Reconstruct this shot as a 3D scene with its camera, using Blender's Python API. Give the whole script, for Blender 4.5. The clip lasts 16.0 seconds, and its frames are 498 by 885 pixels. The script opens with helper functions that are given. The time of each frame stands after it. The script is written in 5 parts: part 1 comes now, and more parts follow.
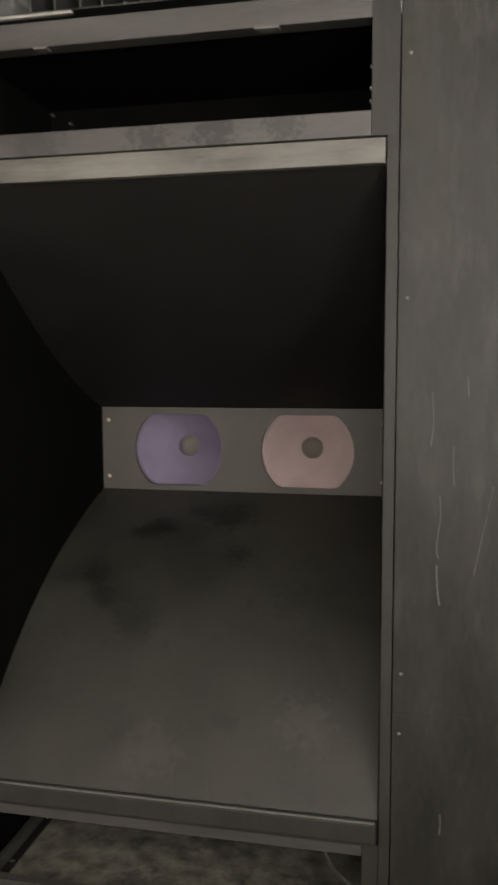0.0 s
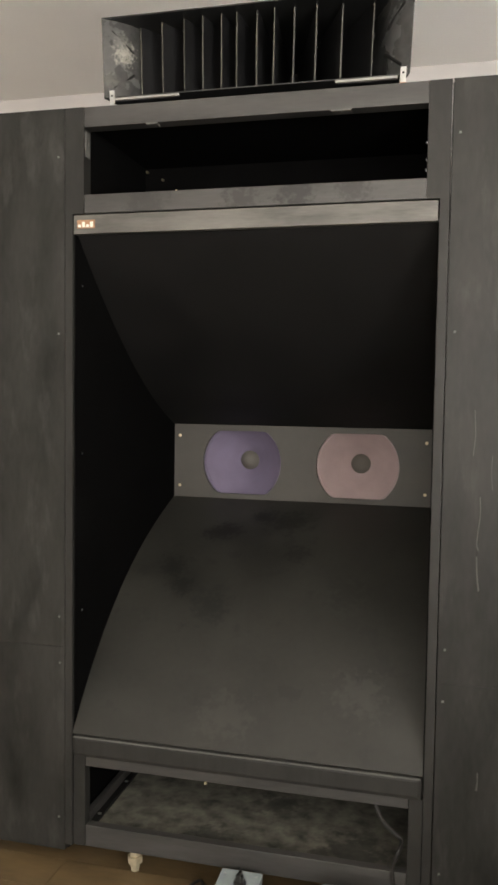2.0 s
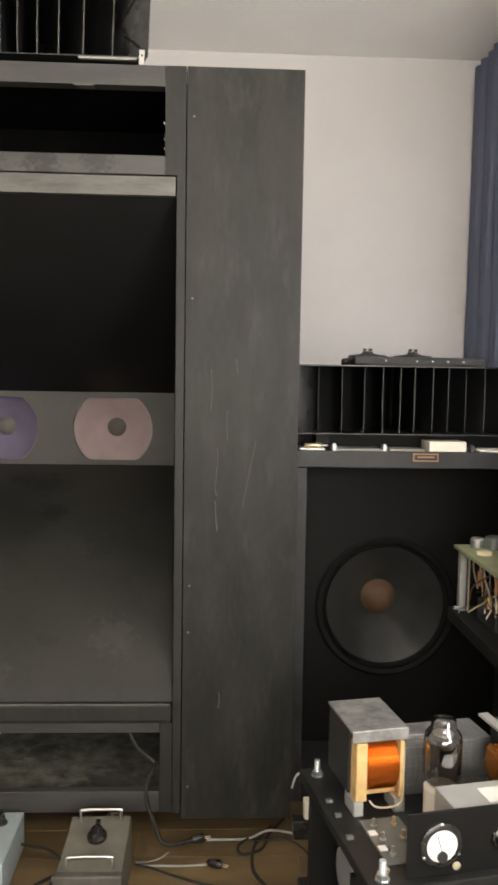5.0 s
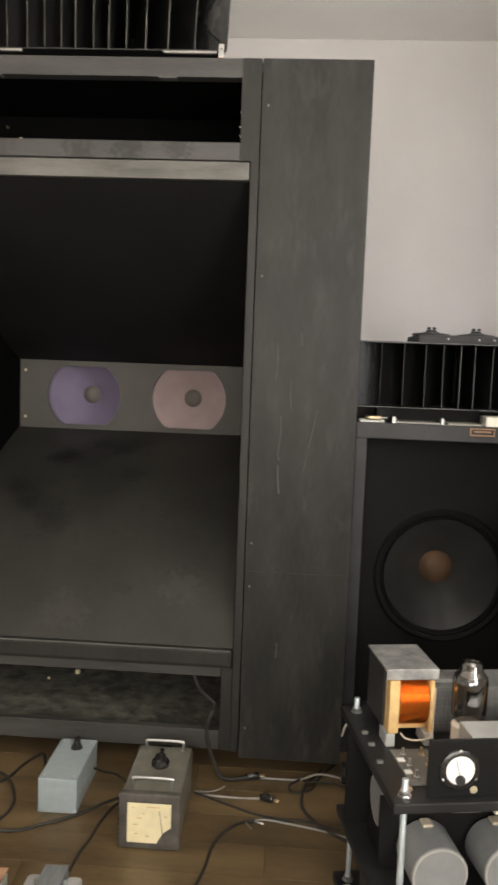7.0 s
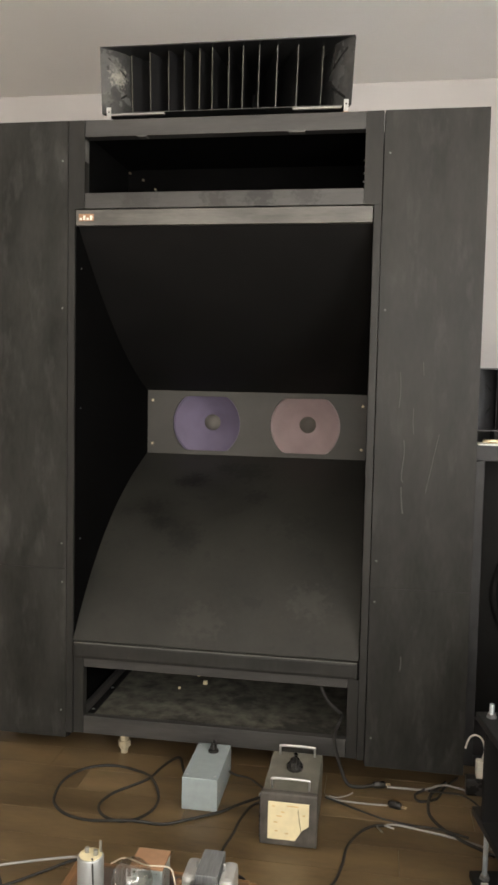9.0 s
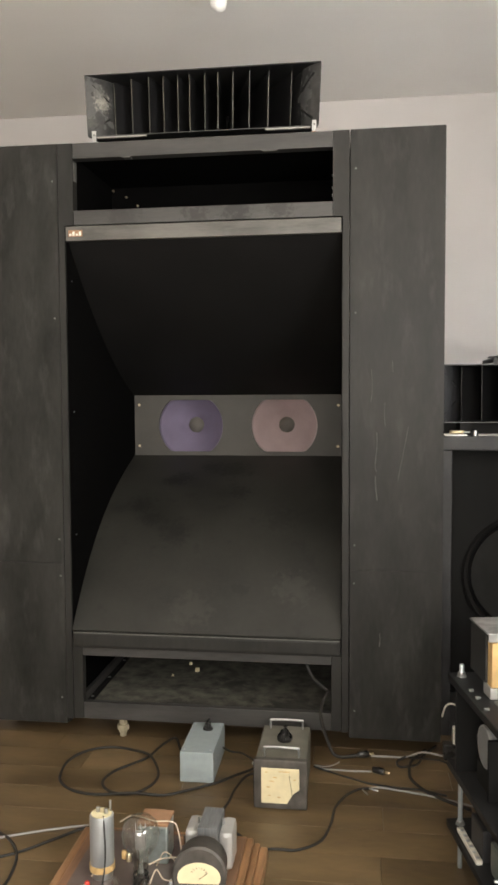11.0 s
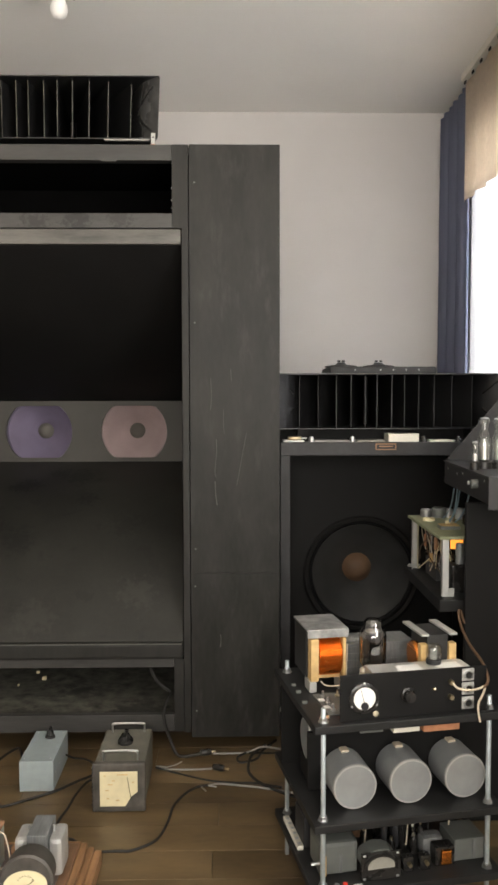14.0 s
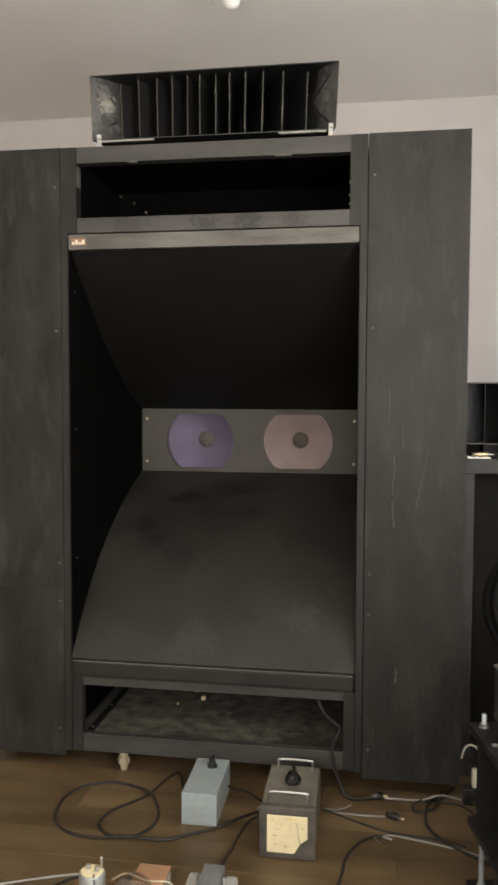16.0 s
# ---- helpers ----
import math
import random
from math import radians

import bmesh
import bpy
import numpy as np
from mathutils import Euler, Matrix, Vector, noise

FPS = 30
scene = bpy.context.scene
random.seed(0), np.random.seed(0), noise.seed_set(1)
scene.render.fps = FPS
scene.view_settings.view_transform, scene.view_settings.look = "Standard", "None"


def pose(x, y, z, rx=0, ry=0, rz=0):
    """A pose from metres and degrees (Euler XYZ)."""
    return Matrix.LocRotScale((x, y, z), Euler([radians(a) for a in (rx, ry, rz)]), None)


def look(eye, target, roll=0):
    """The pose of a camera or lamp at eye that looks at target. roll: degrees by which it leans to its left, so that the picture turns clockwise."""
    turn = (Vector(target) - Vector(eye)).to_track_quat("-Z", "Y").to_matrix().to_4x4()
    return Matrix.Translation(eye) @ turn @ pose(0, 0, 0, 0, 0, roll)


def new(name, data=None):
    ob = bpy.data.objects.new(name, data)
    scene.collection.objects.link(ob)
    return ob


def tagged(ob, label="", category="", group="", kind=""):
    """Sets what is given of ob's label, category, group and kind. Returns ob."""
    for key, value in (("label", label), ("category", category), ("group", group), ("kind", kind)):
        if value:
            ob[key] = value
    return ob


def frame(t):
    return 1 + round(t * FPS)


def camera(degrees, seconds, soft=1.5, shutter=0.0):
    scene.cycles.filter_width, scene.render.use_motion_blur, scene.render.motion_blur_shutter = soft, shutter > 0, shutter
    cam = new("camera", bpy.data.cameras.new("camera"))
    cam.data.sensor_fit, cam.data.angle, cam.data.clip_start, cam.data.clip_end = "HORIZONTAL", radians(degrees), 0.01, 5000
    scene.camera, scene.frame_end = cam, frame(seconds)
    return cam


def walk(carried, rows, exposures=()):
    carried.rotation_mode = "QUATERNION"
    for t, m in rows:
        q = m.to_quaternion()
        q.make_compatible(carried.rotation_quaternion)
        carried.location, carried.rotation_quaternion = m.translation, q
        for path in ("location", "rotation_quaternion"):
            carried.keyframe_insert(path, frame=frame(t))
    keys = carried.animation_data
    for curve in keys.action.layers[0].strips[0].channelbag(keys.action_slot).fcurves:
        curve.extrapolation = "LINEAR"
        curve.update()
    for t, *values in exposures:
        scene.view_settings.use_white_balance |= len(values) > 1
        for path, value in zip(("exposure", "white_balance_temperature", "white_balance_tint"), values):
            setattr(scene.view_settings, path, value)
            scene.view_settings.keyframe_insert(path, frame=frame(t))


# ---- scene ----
cam = camera(34.6, 16.0, soft=2.8, shutter=0.4)
PATH = [
    (0, (0.542, -1.635, 1.366), (0.132, 0.312, 1.171), -0.2),
    (0.5, (0.587, -1.719, 1.367), (0.041, 0.2, 1.231), 0.5),
    (1, (0.616, -1.833, 1.362), (0.054, 0.083, 1.244), 0.8),
    (1.5, (0.598, -1.908, 1.354), (0.074, 0.019, 1.242), 0.9),
    (2, (0.503, -1.98, 1.34), (0.028, -0.041, 1.22), 0.8),
    (2.5, (0.41, -2.062, 1.318), (-0.008, -0.11, 1.195), 0.7),
    (3, (0.428, -2.095, 1.322), (0.041, -0.138, 1.177), 0.6),
    (3.5, (0.524, -2.107, 1.314), (0.182, -0.143, 1.155), 0.5),
    (4, (0.54, -2.115, 1.309), (0.336, -0.132, 1.155), 0.4),
    (4.5, (0.562, -2.124, 1.298), (0.523, -0.131, 1.151), 0.7),
    (4.7, (0.568, -2.131, 1.295), (0.59, -0.138, 1.144), 0.8),
    (5.225, (0.588, -2.146, 1.287), (0.705, -0.161, 1.112), 1.1),
    (5.75, (0.608, -2.184, 1.275), (0.738, -0.199, 1.0675), 1.4),
    (6.275, (0.626, -2.228, 1.265), (0.693, -0.243, 1.038), 1.7),
    (6.8, (0.64, -2.275, 1.2605), (0.577, -0.29, 1.041), 2),
    (7, (0.635, -2.302, 1.261), (0.519, -0.317, 1.053), 2.1),
    (7.5, (0.604, -2.4, 1.268), (0.392, -0.421, 1.069), 2.2),
    (8, (0.583, -2.445, 1.262), (0.31, -0.472, 1.082), 2.0),
    (8.5, (0.529, -2.462, 1.269), (0.24, -0.49, 1.103), 1.6),
    (8.7, (0.521, -2.472, 1.267), (0.218, -0.5, 1.11), 1.45),
    (9.225, (0.514, -2.5, 1.259), (0.18, -0.526, 1.119), 1),
    (9.75, (0.512, -2.543, 1.247), (0.172, -0.568, 1.119), 0.55),
    (10.275, (0.513, -2.592, 1.234), (0.194, -0.616, 1.113), 0.1),
    (10.8, (0.516, -2.646, 1.226), (0.237, -0.669, 1.109), -0.2),
    (11, (0.527, -2.678, 1.226), (0.258, -0.7, 1.108), -0.3),
    (11.5, (0.559, -2.742, 1.231), (0.315, -0.76, 1.11), -0.3),
    (12, (0.584, -2.775, 1.24), (0.382, -0.789, 1.114), -0.3),
    (12.5, (0.612, -2.786, 1.244), (0.471, -0.796, 1.116), -0.2),
    (13, (0.645, -2.785, 1.242), (0.587, -0.79, 1.115), -0.2),
    (13.5, (0.655, -2.777, 1.246), (0.666, -0.781, 1.122), -0.1),
    (14, (0.652, -2.728, 1.245), (0.689, -0.732, 1.131), -0.1),
    (14.5, (0.617, -2.655, 1.257), (0.624, -0.658, 1.142), -0.1),
    (15, (0.569, -2.594, 1.268), (0.476, -0.599, 1.153), -0.1),
    (15.5, (0.531, -2.545, 1.274), (0.333, -0.558, 1.159), 0.1),
    (16, (0.532, -2.525, 1.282), (0.219, -0.553, 1.167), 0.2),
]
EXPOSURES = [(0.0, -0.05), (0.5, 0.0), (1.5, 0.1), (3.5, 0.1), (4.5, 0.15), (7.0, -0.05), (8.5, -0.05), (11.0, 0.0), (12.5, 0.0), (13.0, -0.05), (14.0, -0.2), (16.0, -0.15)]
walk(cam, [(t, look(eye, target, roll)) for t, eye, target, roll in PATH], EXPOSURES)

# ---- light ----
world = bpy.data.worlds.new("world")
scene.world = world
world.use_nodes = True
wn = world.node_tree
sky = wn.nodes.new("ShaderNodeTexSky")
sky.sky_type = "NISHITA"
sky.sun_disc = False
sky.sun_elevation, sky.sun_rotation = radians(40), radians(60)
wn.links.new(sky.outputs[0], wn.nodes["Background"].inputs[0])
wn.nodes["Background"].inputs[1].default_value = 0.1


def window_light(name, x, y, z, wy, wz, watts, turn, colour):
    """An area lamp that stands for daylight in a window opening."""
    lamp = bpy.data.lights.new(name, "AREA")
    lamp.shape, lamp.size, lamp.size_y, lamp.energy, lamp.color = "RECTANGLE", wy, wz, watts, colour
    ob = new(name, lamp)
    ob.matrix_world = pose(x, y, z, *turn)
    return ob


window_light("daylight_lamp", 1.95, 0.38, 1.65, 1.5, 1.66, 84, (0, 90, 0), (0.96, 0.97, 1.0))
# two added lamps in unseen windows, tilted up to brighten the ceiling
window_light("daylight_lamp", 1.90, -2.6, 1.65, 1.46, 1.66, 160, (0, 116, 0), (1.0, 0.95, 0.88))
window_light("daylight_lamp", 0.65, -4.6, 1.6, 1.76, 1.66, 118, (118, 0, 0), (1.0, 0.94, 0.85))

# ---- materials ----


def mat(name, colour, rough=0.6, metal=0.0, var=0.25, scale=6.0, grain=60.0, stretch=(1, 1, 1), bump=0.15, spec=0.5, tint=None, island=0.0, streak=0.0, stain=0.0, blots=()):
    """Colour with large stains and fine grain, roughness variation and relief."""
    m = bpy.data.materials.new(name)
    m.use_nodes = True
    n, l = m.node_tree.nodes, m.node_tree.links
    b = n["Principled BSDF"]
    tc = n.new("ShaderNodeTexCoord")
    mp = n.new("ShaderNodeMapping")
    mp.inputs["Scale"].default_value = stretch
    l.new(tc.outputs["Object"], mp.inputs[0])
    big, fine = n.new("ShaderNodeTexNoise"), n.new("ShaderNodeTexNoise")
    big.inputs["Scale"].default_value, big.inputs["Detail"].default_value = scale, 6
    fine.inputs["Scale"].default_value, fine.inputs["Detail"].default_value = grain, 4
    l.new(mp.outputs[0], big.inputs[0])
    l.new(mp.outputs[0], fine.inputs[0])
    mix = n.new("ShaderNodeMath")
    mix.operation = "MULTIPLY_ADD"
    mix.inputs[1].default_value = 0.22
    l.new(fine.outputs[0], mix.inputs[0])
    sc = n.new("ShaderNodeMath")
    sc.operation = "MULTIPLY"
    sc.inputs[1].default_value = 0.78
    l.new(big.outputs[0], sc.inputs[0])
    l.new(sc.outputs[0], mix.inputs[2])
    ramp = n.new("ShaderNodeValToRGB")
    c = Vector(colour)
    t2 = Vector(tint) if tint else c
    ramp.color_ramp.elements[0].position, ramp.color_ramp.elements[1].position = 0.3, 0.7
    ramp.color_ramp.elements[0].color = (*(c * (1 - var)), 1)
    ramp.color_ramp.elements[1].color = (*(t2 * (1 + var)), 1)
    l.new(mix.outputs[0], ramp.inputs[0])
    last = ramp.outputs[0]
    if island:
        oi = n.new("ShaderNodeObjectInfo")
        shift = n.new("ShaderNodeVectorMath")
        shift.operation = "MULTIPLY"
        shift.inputs[1].default_value = (31.0, 17.0, 5.0)
        l.new(oi.outputs["Random"], shift.inputs[0]), l.new(shift.outputs[0], mp.inputs["Location"])
        hs = n.new("ShaderNodeHueSaturation")
        mr = n.new("ShaderNodeMapRange")
        mr.inputs[3].default_value, mr.inputs[4].default_value = 1 - island, 1 + island
        l.new(oi.outputs["Random"], mr.inputs[0])
        l.new(mr.outputs[0], hs.inputs["Value"])
        l.new(last, hs.inputs["Color"])
        last = hs.outputs[0]
    if streak:
        m2, nz, th, mx = n.new("ShaderNodeMapping"), n.new("ShaderNodeTexNoise"), n.new("ShaderNodeMapRange"), n.new("ShaderNodeMix")
        m2.inputs["Scale"].default_value = (1.0, 1.0, 0.28)
        nz.inputs["Scale"].default_value, nz.inputs["Detail"].default_value, nz.inputs["Roughness"].default_value = 17.0, 5, 0.62
        th.inputs[1].default_value, th.inputs[2].default_value, th.inputs[4].default_value = 0.55, 0.8, streak
        mx.data_type = "RGBA"
        mx.inputs[7].default_value = (0.19, 0.185, 0.175, 1)
        l.new(tc.outputs["Object"], m2.inputs[0]), l.new(m2.outputs[0], nz.inputs[0]), l.new(nz.outputs[0], th.inputs[0])
        l.new(th.outputs[0], mx.inputs[0]), l.new(last, mx.inputs[6])
        last = mx.outputs[2]
    if stain:
        nz, th, mx = n.new("ShaderNodeTexNoise"), n.new("ShaderNodeMapRange"), n.new("ShaderNodeMix")
        nz.inputs["Scale"].default_value, nz.inputs["Detail"].default_value, nz.inputs["Roughness"].default_value = 13.0, 3, 0.55
        th.inputs[1].default_value, th.inputs[2].default_value, th.inputs[4].default_value = 0.61, 0.68, stain
        mx.data_type = "RGBA"
        mx.inputs[7].default_value = (0.008, 0.008, 0.008, 1)
        l.new(tc.outputs["Object"], nz.inputs[0]), l.new(nz.outputs[0], th.inputs[0])
        l.new(th.outputs[0], mx.inputs[0]), l.new(last, mx.inputs[6])
        last = mx.outputs[2]
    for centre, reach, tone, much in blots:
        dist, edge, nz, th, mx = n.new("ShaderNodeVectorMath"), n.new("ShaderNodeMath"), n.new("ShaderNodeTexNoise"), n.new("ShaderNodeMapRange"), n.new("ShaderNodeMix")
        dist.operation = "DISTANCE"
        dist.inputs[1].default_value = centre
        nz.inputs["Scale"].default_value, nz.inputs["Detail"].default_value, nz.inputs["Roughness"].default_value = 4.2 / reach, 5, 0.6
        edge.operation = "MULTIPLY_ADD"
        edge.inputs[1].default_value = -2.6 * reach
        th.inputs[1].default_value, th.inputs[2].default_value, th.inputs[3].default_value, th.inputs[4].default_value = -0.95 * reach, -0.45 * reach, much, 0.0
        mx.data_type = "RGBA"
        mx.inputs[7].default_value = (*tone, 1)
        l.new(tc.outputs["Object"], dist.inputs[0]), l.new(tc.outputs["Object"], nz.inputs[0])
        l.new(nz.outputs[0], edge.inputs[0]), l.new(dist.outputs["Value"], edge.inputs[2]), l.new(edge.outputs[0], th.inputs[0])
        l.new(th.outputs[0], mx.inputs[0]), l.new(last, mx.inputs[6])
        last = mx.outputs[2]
    l.new(last, b.inputs["Base Color"])
    b.inputs["Metallic"].default_value = metal
    b.inputs["Specular IOR Level"].default_value = spec
    rr = n.new("ShaderNodeMapRange")
    rr.inputs[3].default_value, rr.inputs[4].default_value = max(0.03, rough - 0.12), min(1, rough + 0.12)
    l.new(mix.outputs[0], rr.inputs[0])
    l.new(rr.outputs[0], b.inputs["Roughness"])
    if bump:
        bp = n.new("ShaderNodeBump")
        bp.inputs["Strength"].default_value, bp.inputs["Distance"].default_value = bump, 0.002
        l.new(mix.outputs[0], bp.inputs["Height"])
        l.new(bp.outputs[0], b.inputs["Normal"])
    return m


GREY = mat("grey_stained_plywood", (0.0222, 0.0215, 0.0196), 0.55, var=0.3, scale=5, grain=40, stretch=(2, 2, 0.6), spec=0.25)
WING = mat("scuffed_grey_plywood", (0.0212, 0.0206, 0.0187), 0.5, var=0.48, scale=5, grain=40, stretch=(2, 2, 0.6), streak=0.17, spec=0.22)
GREYH = mat("grey_stained_rail", (0.041, 0.0395, 0.037), 0.5, var=0.4, scale=5, grain=40, stretch=(0.6, 3, 4), blots=(
    ((0.13, 0.0, 1.84), 0.07, (0.01, 0.01, 0.009), 0.85), ((-0.02, 0.0, 1.835), 0.06, (0.014, 0.013, 0.012), 0.7), ((0.27, 0.0, 1.845), 0.06, (0.013, 0.012, 0.011), 0.7), ((-0.27, 0.0, 1.83), 0.08, (0.02, 0.019, 0.018), 0.6)))
BARE = mat("worn_pale_rail", (0.088, 0.084, 0.075), 0.5, var=0.6, scale=6, grain=50, stretch=(0.7, 3, 4))
# near-black, almost without gloss: horn sides, attic box and lower bay
DEEPBLACK = mat("deep_matt_black", (0.0026, 0.0025, 0.0025), 0.97, var=0.3, scale=9, spec=0.04)
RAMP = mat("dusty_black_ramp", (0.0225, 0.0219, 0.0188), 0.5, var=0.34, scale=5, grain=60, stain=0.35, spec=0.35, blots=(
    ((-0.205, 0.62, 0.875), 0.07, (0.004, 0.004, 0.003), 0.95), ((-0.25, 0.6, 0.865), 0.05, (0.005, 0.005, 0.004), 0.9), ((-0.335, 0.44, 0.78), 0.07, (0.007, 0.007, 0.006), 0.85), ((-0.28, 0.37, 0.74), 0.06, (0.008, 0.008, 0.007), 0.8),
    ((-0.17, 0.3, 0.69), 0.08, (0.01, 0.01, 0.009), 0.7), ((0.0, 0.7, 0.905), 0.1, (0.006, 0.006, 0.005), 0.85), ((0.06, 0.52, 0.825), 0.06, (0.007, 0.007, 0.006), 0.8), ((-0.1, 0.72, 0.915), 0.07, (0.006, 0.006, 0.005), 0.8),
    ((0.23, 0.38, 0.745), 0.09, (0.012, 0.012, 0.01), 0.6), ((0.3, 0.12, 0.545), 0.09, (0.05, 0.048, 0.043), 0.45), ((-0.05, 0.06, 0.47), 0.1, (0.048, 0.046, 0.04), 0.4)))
BLACK = mat("matt_black", (0.006, 0.0057, 0.0055), 0.65, var=0.3, scale=6, spec=0.22)
GLOSSBLACK = mat("gloss_black_lacquer", (0.012, 0.0125, 0.0125), 0.36, var=0.3, scale=9, bump=0.06)
DUST = mat("dusty_board", (0.05, 0.048, 0.037), 0.8, var=0.8, scale=18, grain=60, tint=(0.095, 0.091, 0.073), blots=(((0.3, 0.1, 0.115), 0.15, (0.012, 0.011, 0.01), 0.7), ((-0.1, 0.06, 0.115), 0.12, (0.012, 0.011, 0.01), 0.7), ((0.05, 0.3, 0.115), 0.1, (0.015, 0.014, 0.012), 0.6)))
BAFFLE = mat("grey_baffle_paint", (0.059, 0.0555, 0.0485), 0.6, var=0.15, scale=8)
CONEP = mat("violet_paper_cone", (0.165, 0.14, 0.21), 0.75, var=0.12, scale=12, grain=200)
CONER = mat("rose_paper_cone", (0.4, 0.31, 0.31), 0.75, var=0.1, scale=12, grain=200)
CAPM = mat("grey_dust_cap", (0.11, 0.102, 0.09), 0.8, var=0.15)
STEEL = mat("zinc_steel", (0.55, 0.56, 0.56), 0.35, 1.0, var=0.12, scale=20)
BRASS = mat("brass", (0.6, 0.51, 0.34), 0.35, 1.0, var=0.15, scale=20)
WALL = mat("white_wall_paint", (0.63, 0.605, 0.59), 0.85, var=0.04, scale=2.5, grain=120, bump=0.08)
CEIL = mat("white_ceiling_paint", (0.83, 0.81, 0.77), 0.9, var=0.04, scale=1.5, grain=100, bump=0.06)
OAK = mat("brown_oak_plank", (0.092, 0.0605, 0.0285), 0.38, var=0.34, scale=2.6, grain=30, stretch=(1.0, 3.2, 3), bump=0.25, island=0.14, tint=(0.132, 0.09, 0.045))
JOINT = mat("floor_joint", (0.15, 0.11, 0.065), 0.8)
HAMMER = mat("blue_grey_hammered_paint", (0.29, 0.335, 0.34), 0.4, var=0.08, scale=40, grain=220, bump=0.25)
OLIVE = mat("dusty_grey_green_paint", (0.15, 0.143, 0.115), 0.6, var=0.3, scale=14)
CREAM = mat("yellowed_paper", (0.68, 0.6, 0.38), 0.7, var=0.1, scale=15)
RUBBER = mat("black_rubber_cable", (0.016, 0.015, 0.013), 0.65, var=0.2)
SHELF = mat("black_stained_shelf", (0.015, 0.015, 0.015), 0.52, var=0.5, scale=8, grain=60, spec=0.3)
ALU = mat("brushed_aluminium", (0.56, 0.56, 0.54), 0.42, 0.55, var=0.1, scale=20, grain=150)
TAN = mat("tan_bobbin_wood", (0.55, 0.37, 0.16), 0.65, var=0.2, scale=30)
COPPER = mat("enamelled_copper_wire", (0.8, 0.27, 0.05), 0.25, 0.92, var=0.12, scale=10, grain=300, stretch=(0.2, 0.2, 8))

PAINT = mat("pale_scratch_and_highlight", (0.085, 0.083, 0.076), 0.7, var=0.2, scale=60)
IVORY = mat("ivory_plastic", (0.72, 0.69, 0.6), 0.4, var=0.08)
WHITE = mat("white_paper", (0.8, 0.79, 0.76), 0.8, var=0.05)
MAHOG = mat("mahogany_board", (0.125, 0.078, 0.044), 0.4, var=0.3, scale=8, stretch=(5, 0.6, 5), tint=(0.21, 0.11, 0.062))
PLATE = mat("brown_grey_base_plate", (0.12, 0.095, 0.085), 0.35, var=0.25, scale=14)
CAN = mat("silver_can", (0.35, 0.365, 0.365), 0.45, 0.5, var=0.12, scale=14, bump=0.1)
DARKSTEEL = mat("dark_lamination_steel", (0.02, 0.02, 0.02), 0.55, 0.1, var=0.3, scale=20, grain=200, stretch=(1, 1, 10))
BAKE = mat("black_bakelite", (0.018, 0.017, 0.016), 0.28, var=0.2, scale=20, bump=0.05)
LAMSTEEL = mat("grey_lamination_steel", (0.15, 0.155, 0.155), 0.5, 0.1, var=0.3, scale=20, grain=200, stretch=(10, 1, 1))
ALUDULL = mat("dull_dented_aluminium", (0.42, 0.42, 0.41), 0.45, 0.8, var=0.5, scale=25, grain=90, bump=0.4)
BLUEALU = mat("bluish_plated_metal", (0.5, 0.58, 0.58), 0.3, 0.75, var=0.35, scale=22, grain=90, bump=0.3)
PALEBRASS = mat("pale_dull_brass", (0.5, 0.44, 0.31), 0.4, 0.4, var=0.2, scale=30)
GREYCAN = mat("grey_transformer_enamel", (0.12, 0.128, 0.118), 0.45, var=0.15, scale=20)
ORANGE = mat("orange_brown_wax_block", (0.45, 0.2, 0.1), 0.6, var=0.2, scale=30)
GREEN = mat("green_circuit_board", (0.25, 0.265, 0.16), 0.5, var=0.2, scale=30)
CARD = mat("brown_cardboard", (0.32, 0.18, 0.1), 0.8, var=0.2, scale=20)
GREYWIRE = mat("grey_cable", (0.26, 0.25, 0.235), 0.5, var=0.15)
BEIGEWIRE = mat("beige_cloth_wire", (0.55, 0.47, 0.36), 0.8, var=0.15)
BLUEWIRE = mat("pale_blue_lead", (0.16, 0.24, 0.29), 0.5, var=0.15)
REDP = mat("red_plastic", (0.6, 0.05, 0.03), 0.4, var=0.1)
CONEB = mat("black_paper_cone", (0.035, 0.035, 0.034), 0.33, var=0.3, scale=12, grain=120)
CAPB = mat("brown_dust_cap", (0.1, 0.055, 0.028), 0.7, var=0.2, scale=20)
DULL = mat("dull_black_sheet", (0.009, 0.009, 0.0095), 0.45, var=0.5, scale=10)
# pale blots paint the glare on the left flare into the colour
FLARE = mat("dusty_gloss_black_with_glints", (0.045, 0.045, 0.044), 0.26, var=0.6, scale=14, bump=0.3, blots=(((-0.352, 0.035, 0.125), 0.04, (0.26, 0.25, 0.22), 0.9), ((-0.36, 0.03, 0.155), 0.03, (0.12, 0.12, 0.11), 0.8), ((-0.385, 0.01, 0.05), 0.03, (0.09, 0.09, 0.08), 0.6)))
FLAREDARK = mat("dull_black_flare", (0.016, 0.016, 0.017), 0.4, var=0.5, scale=14, bump=0.2)
PANEL = mat("black_crackle_panel", (0.007, 0.007, 0.007), 0.45, var=0.15, scale=9, bump=0.1, spec=0.25)
ZINC = mat("bluish_zinc_rod", (0.5, 0.56, 0.58), 0.42, 0.6, var=0.15, scale=30)
DIALGREY = mat("dim_grey_dial", (0.3, 0.29, 0.25), 0.6, var=0.15, scale=30)
DUSTBAKE = mat("dusty_worn_bakelite", (0.042, 0.038, 0.033), 0.55, var=0.45, scale=18, tint=(0.07, 0.063, 0.054))
MOULD = mat("orange_brown_moulding", (0.2, 0.105, 0.05), 0.42, var=0.3, scale=7, stretch=(6, 0.6, 6), tint=(0.3, 0.165, 0.08))
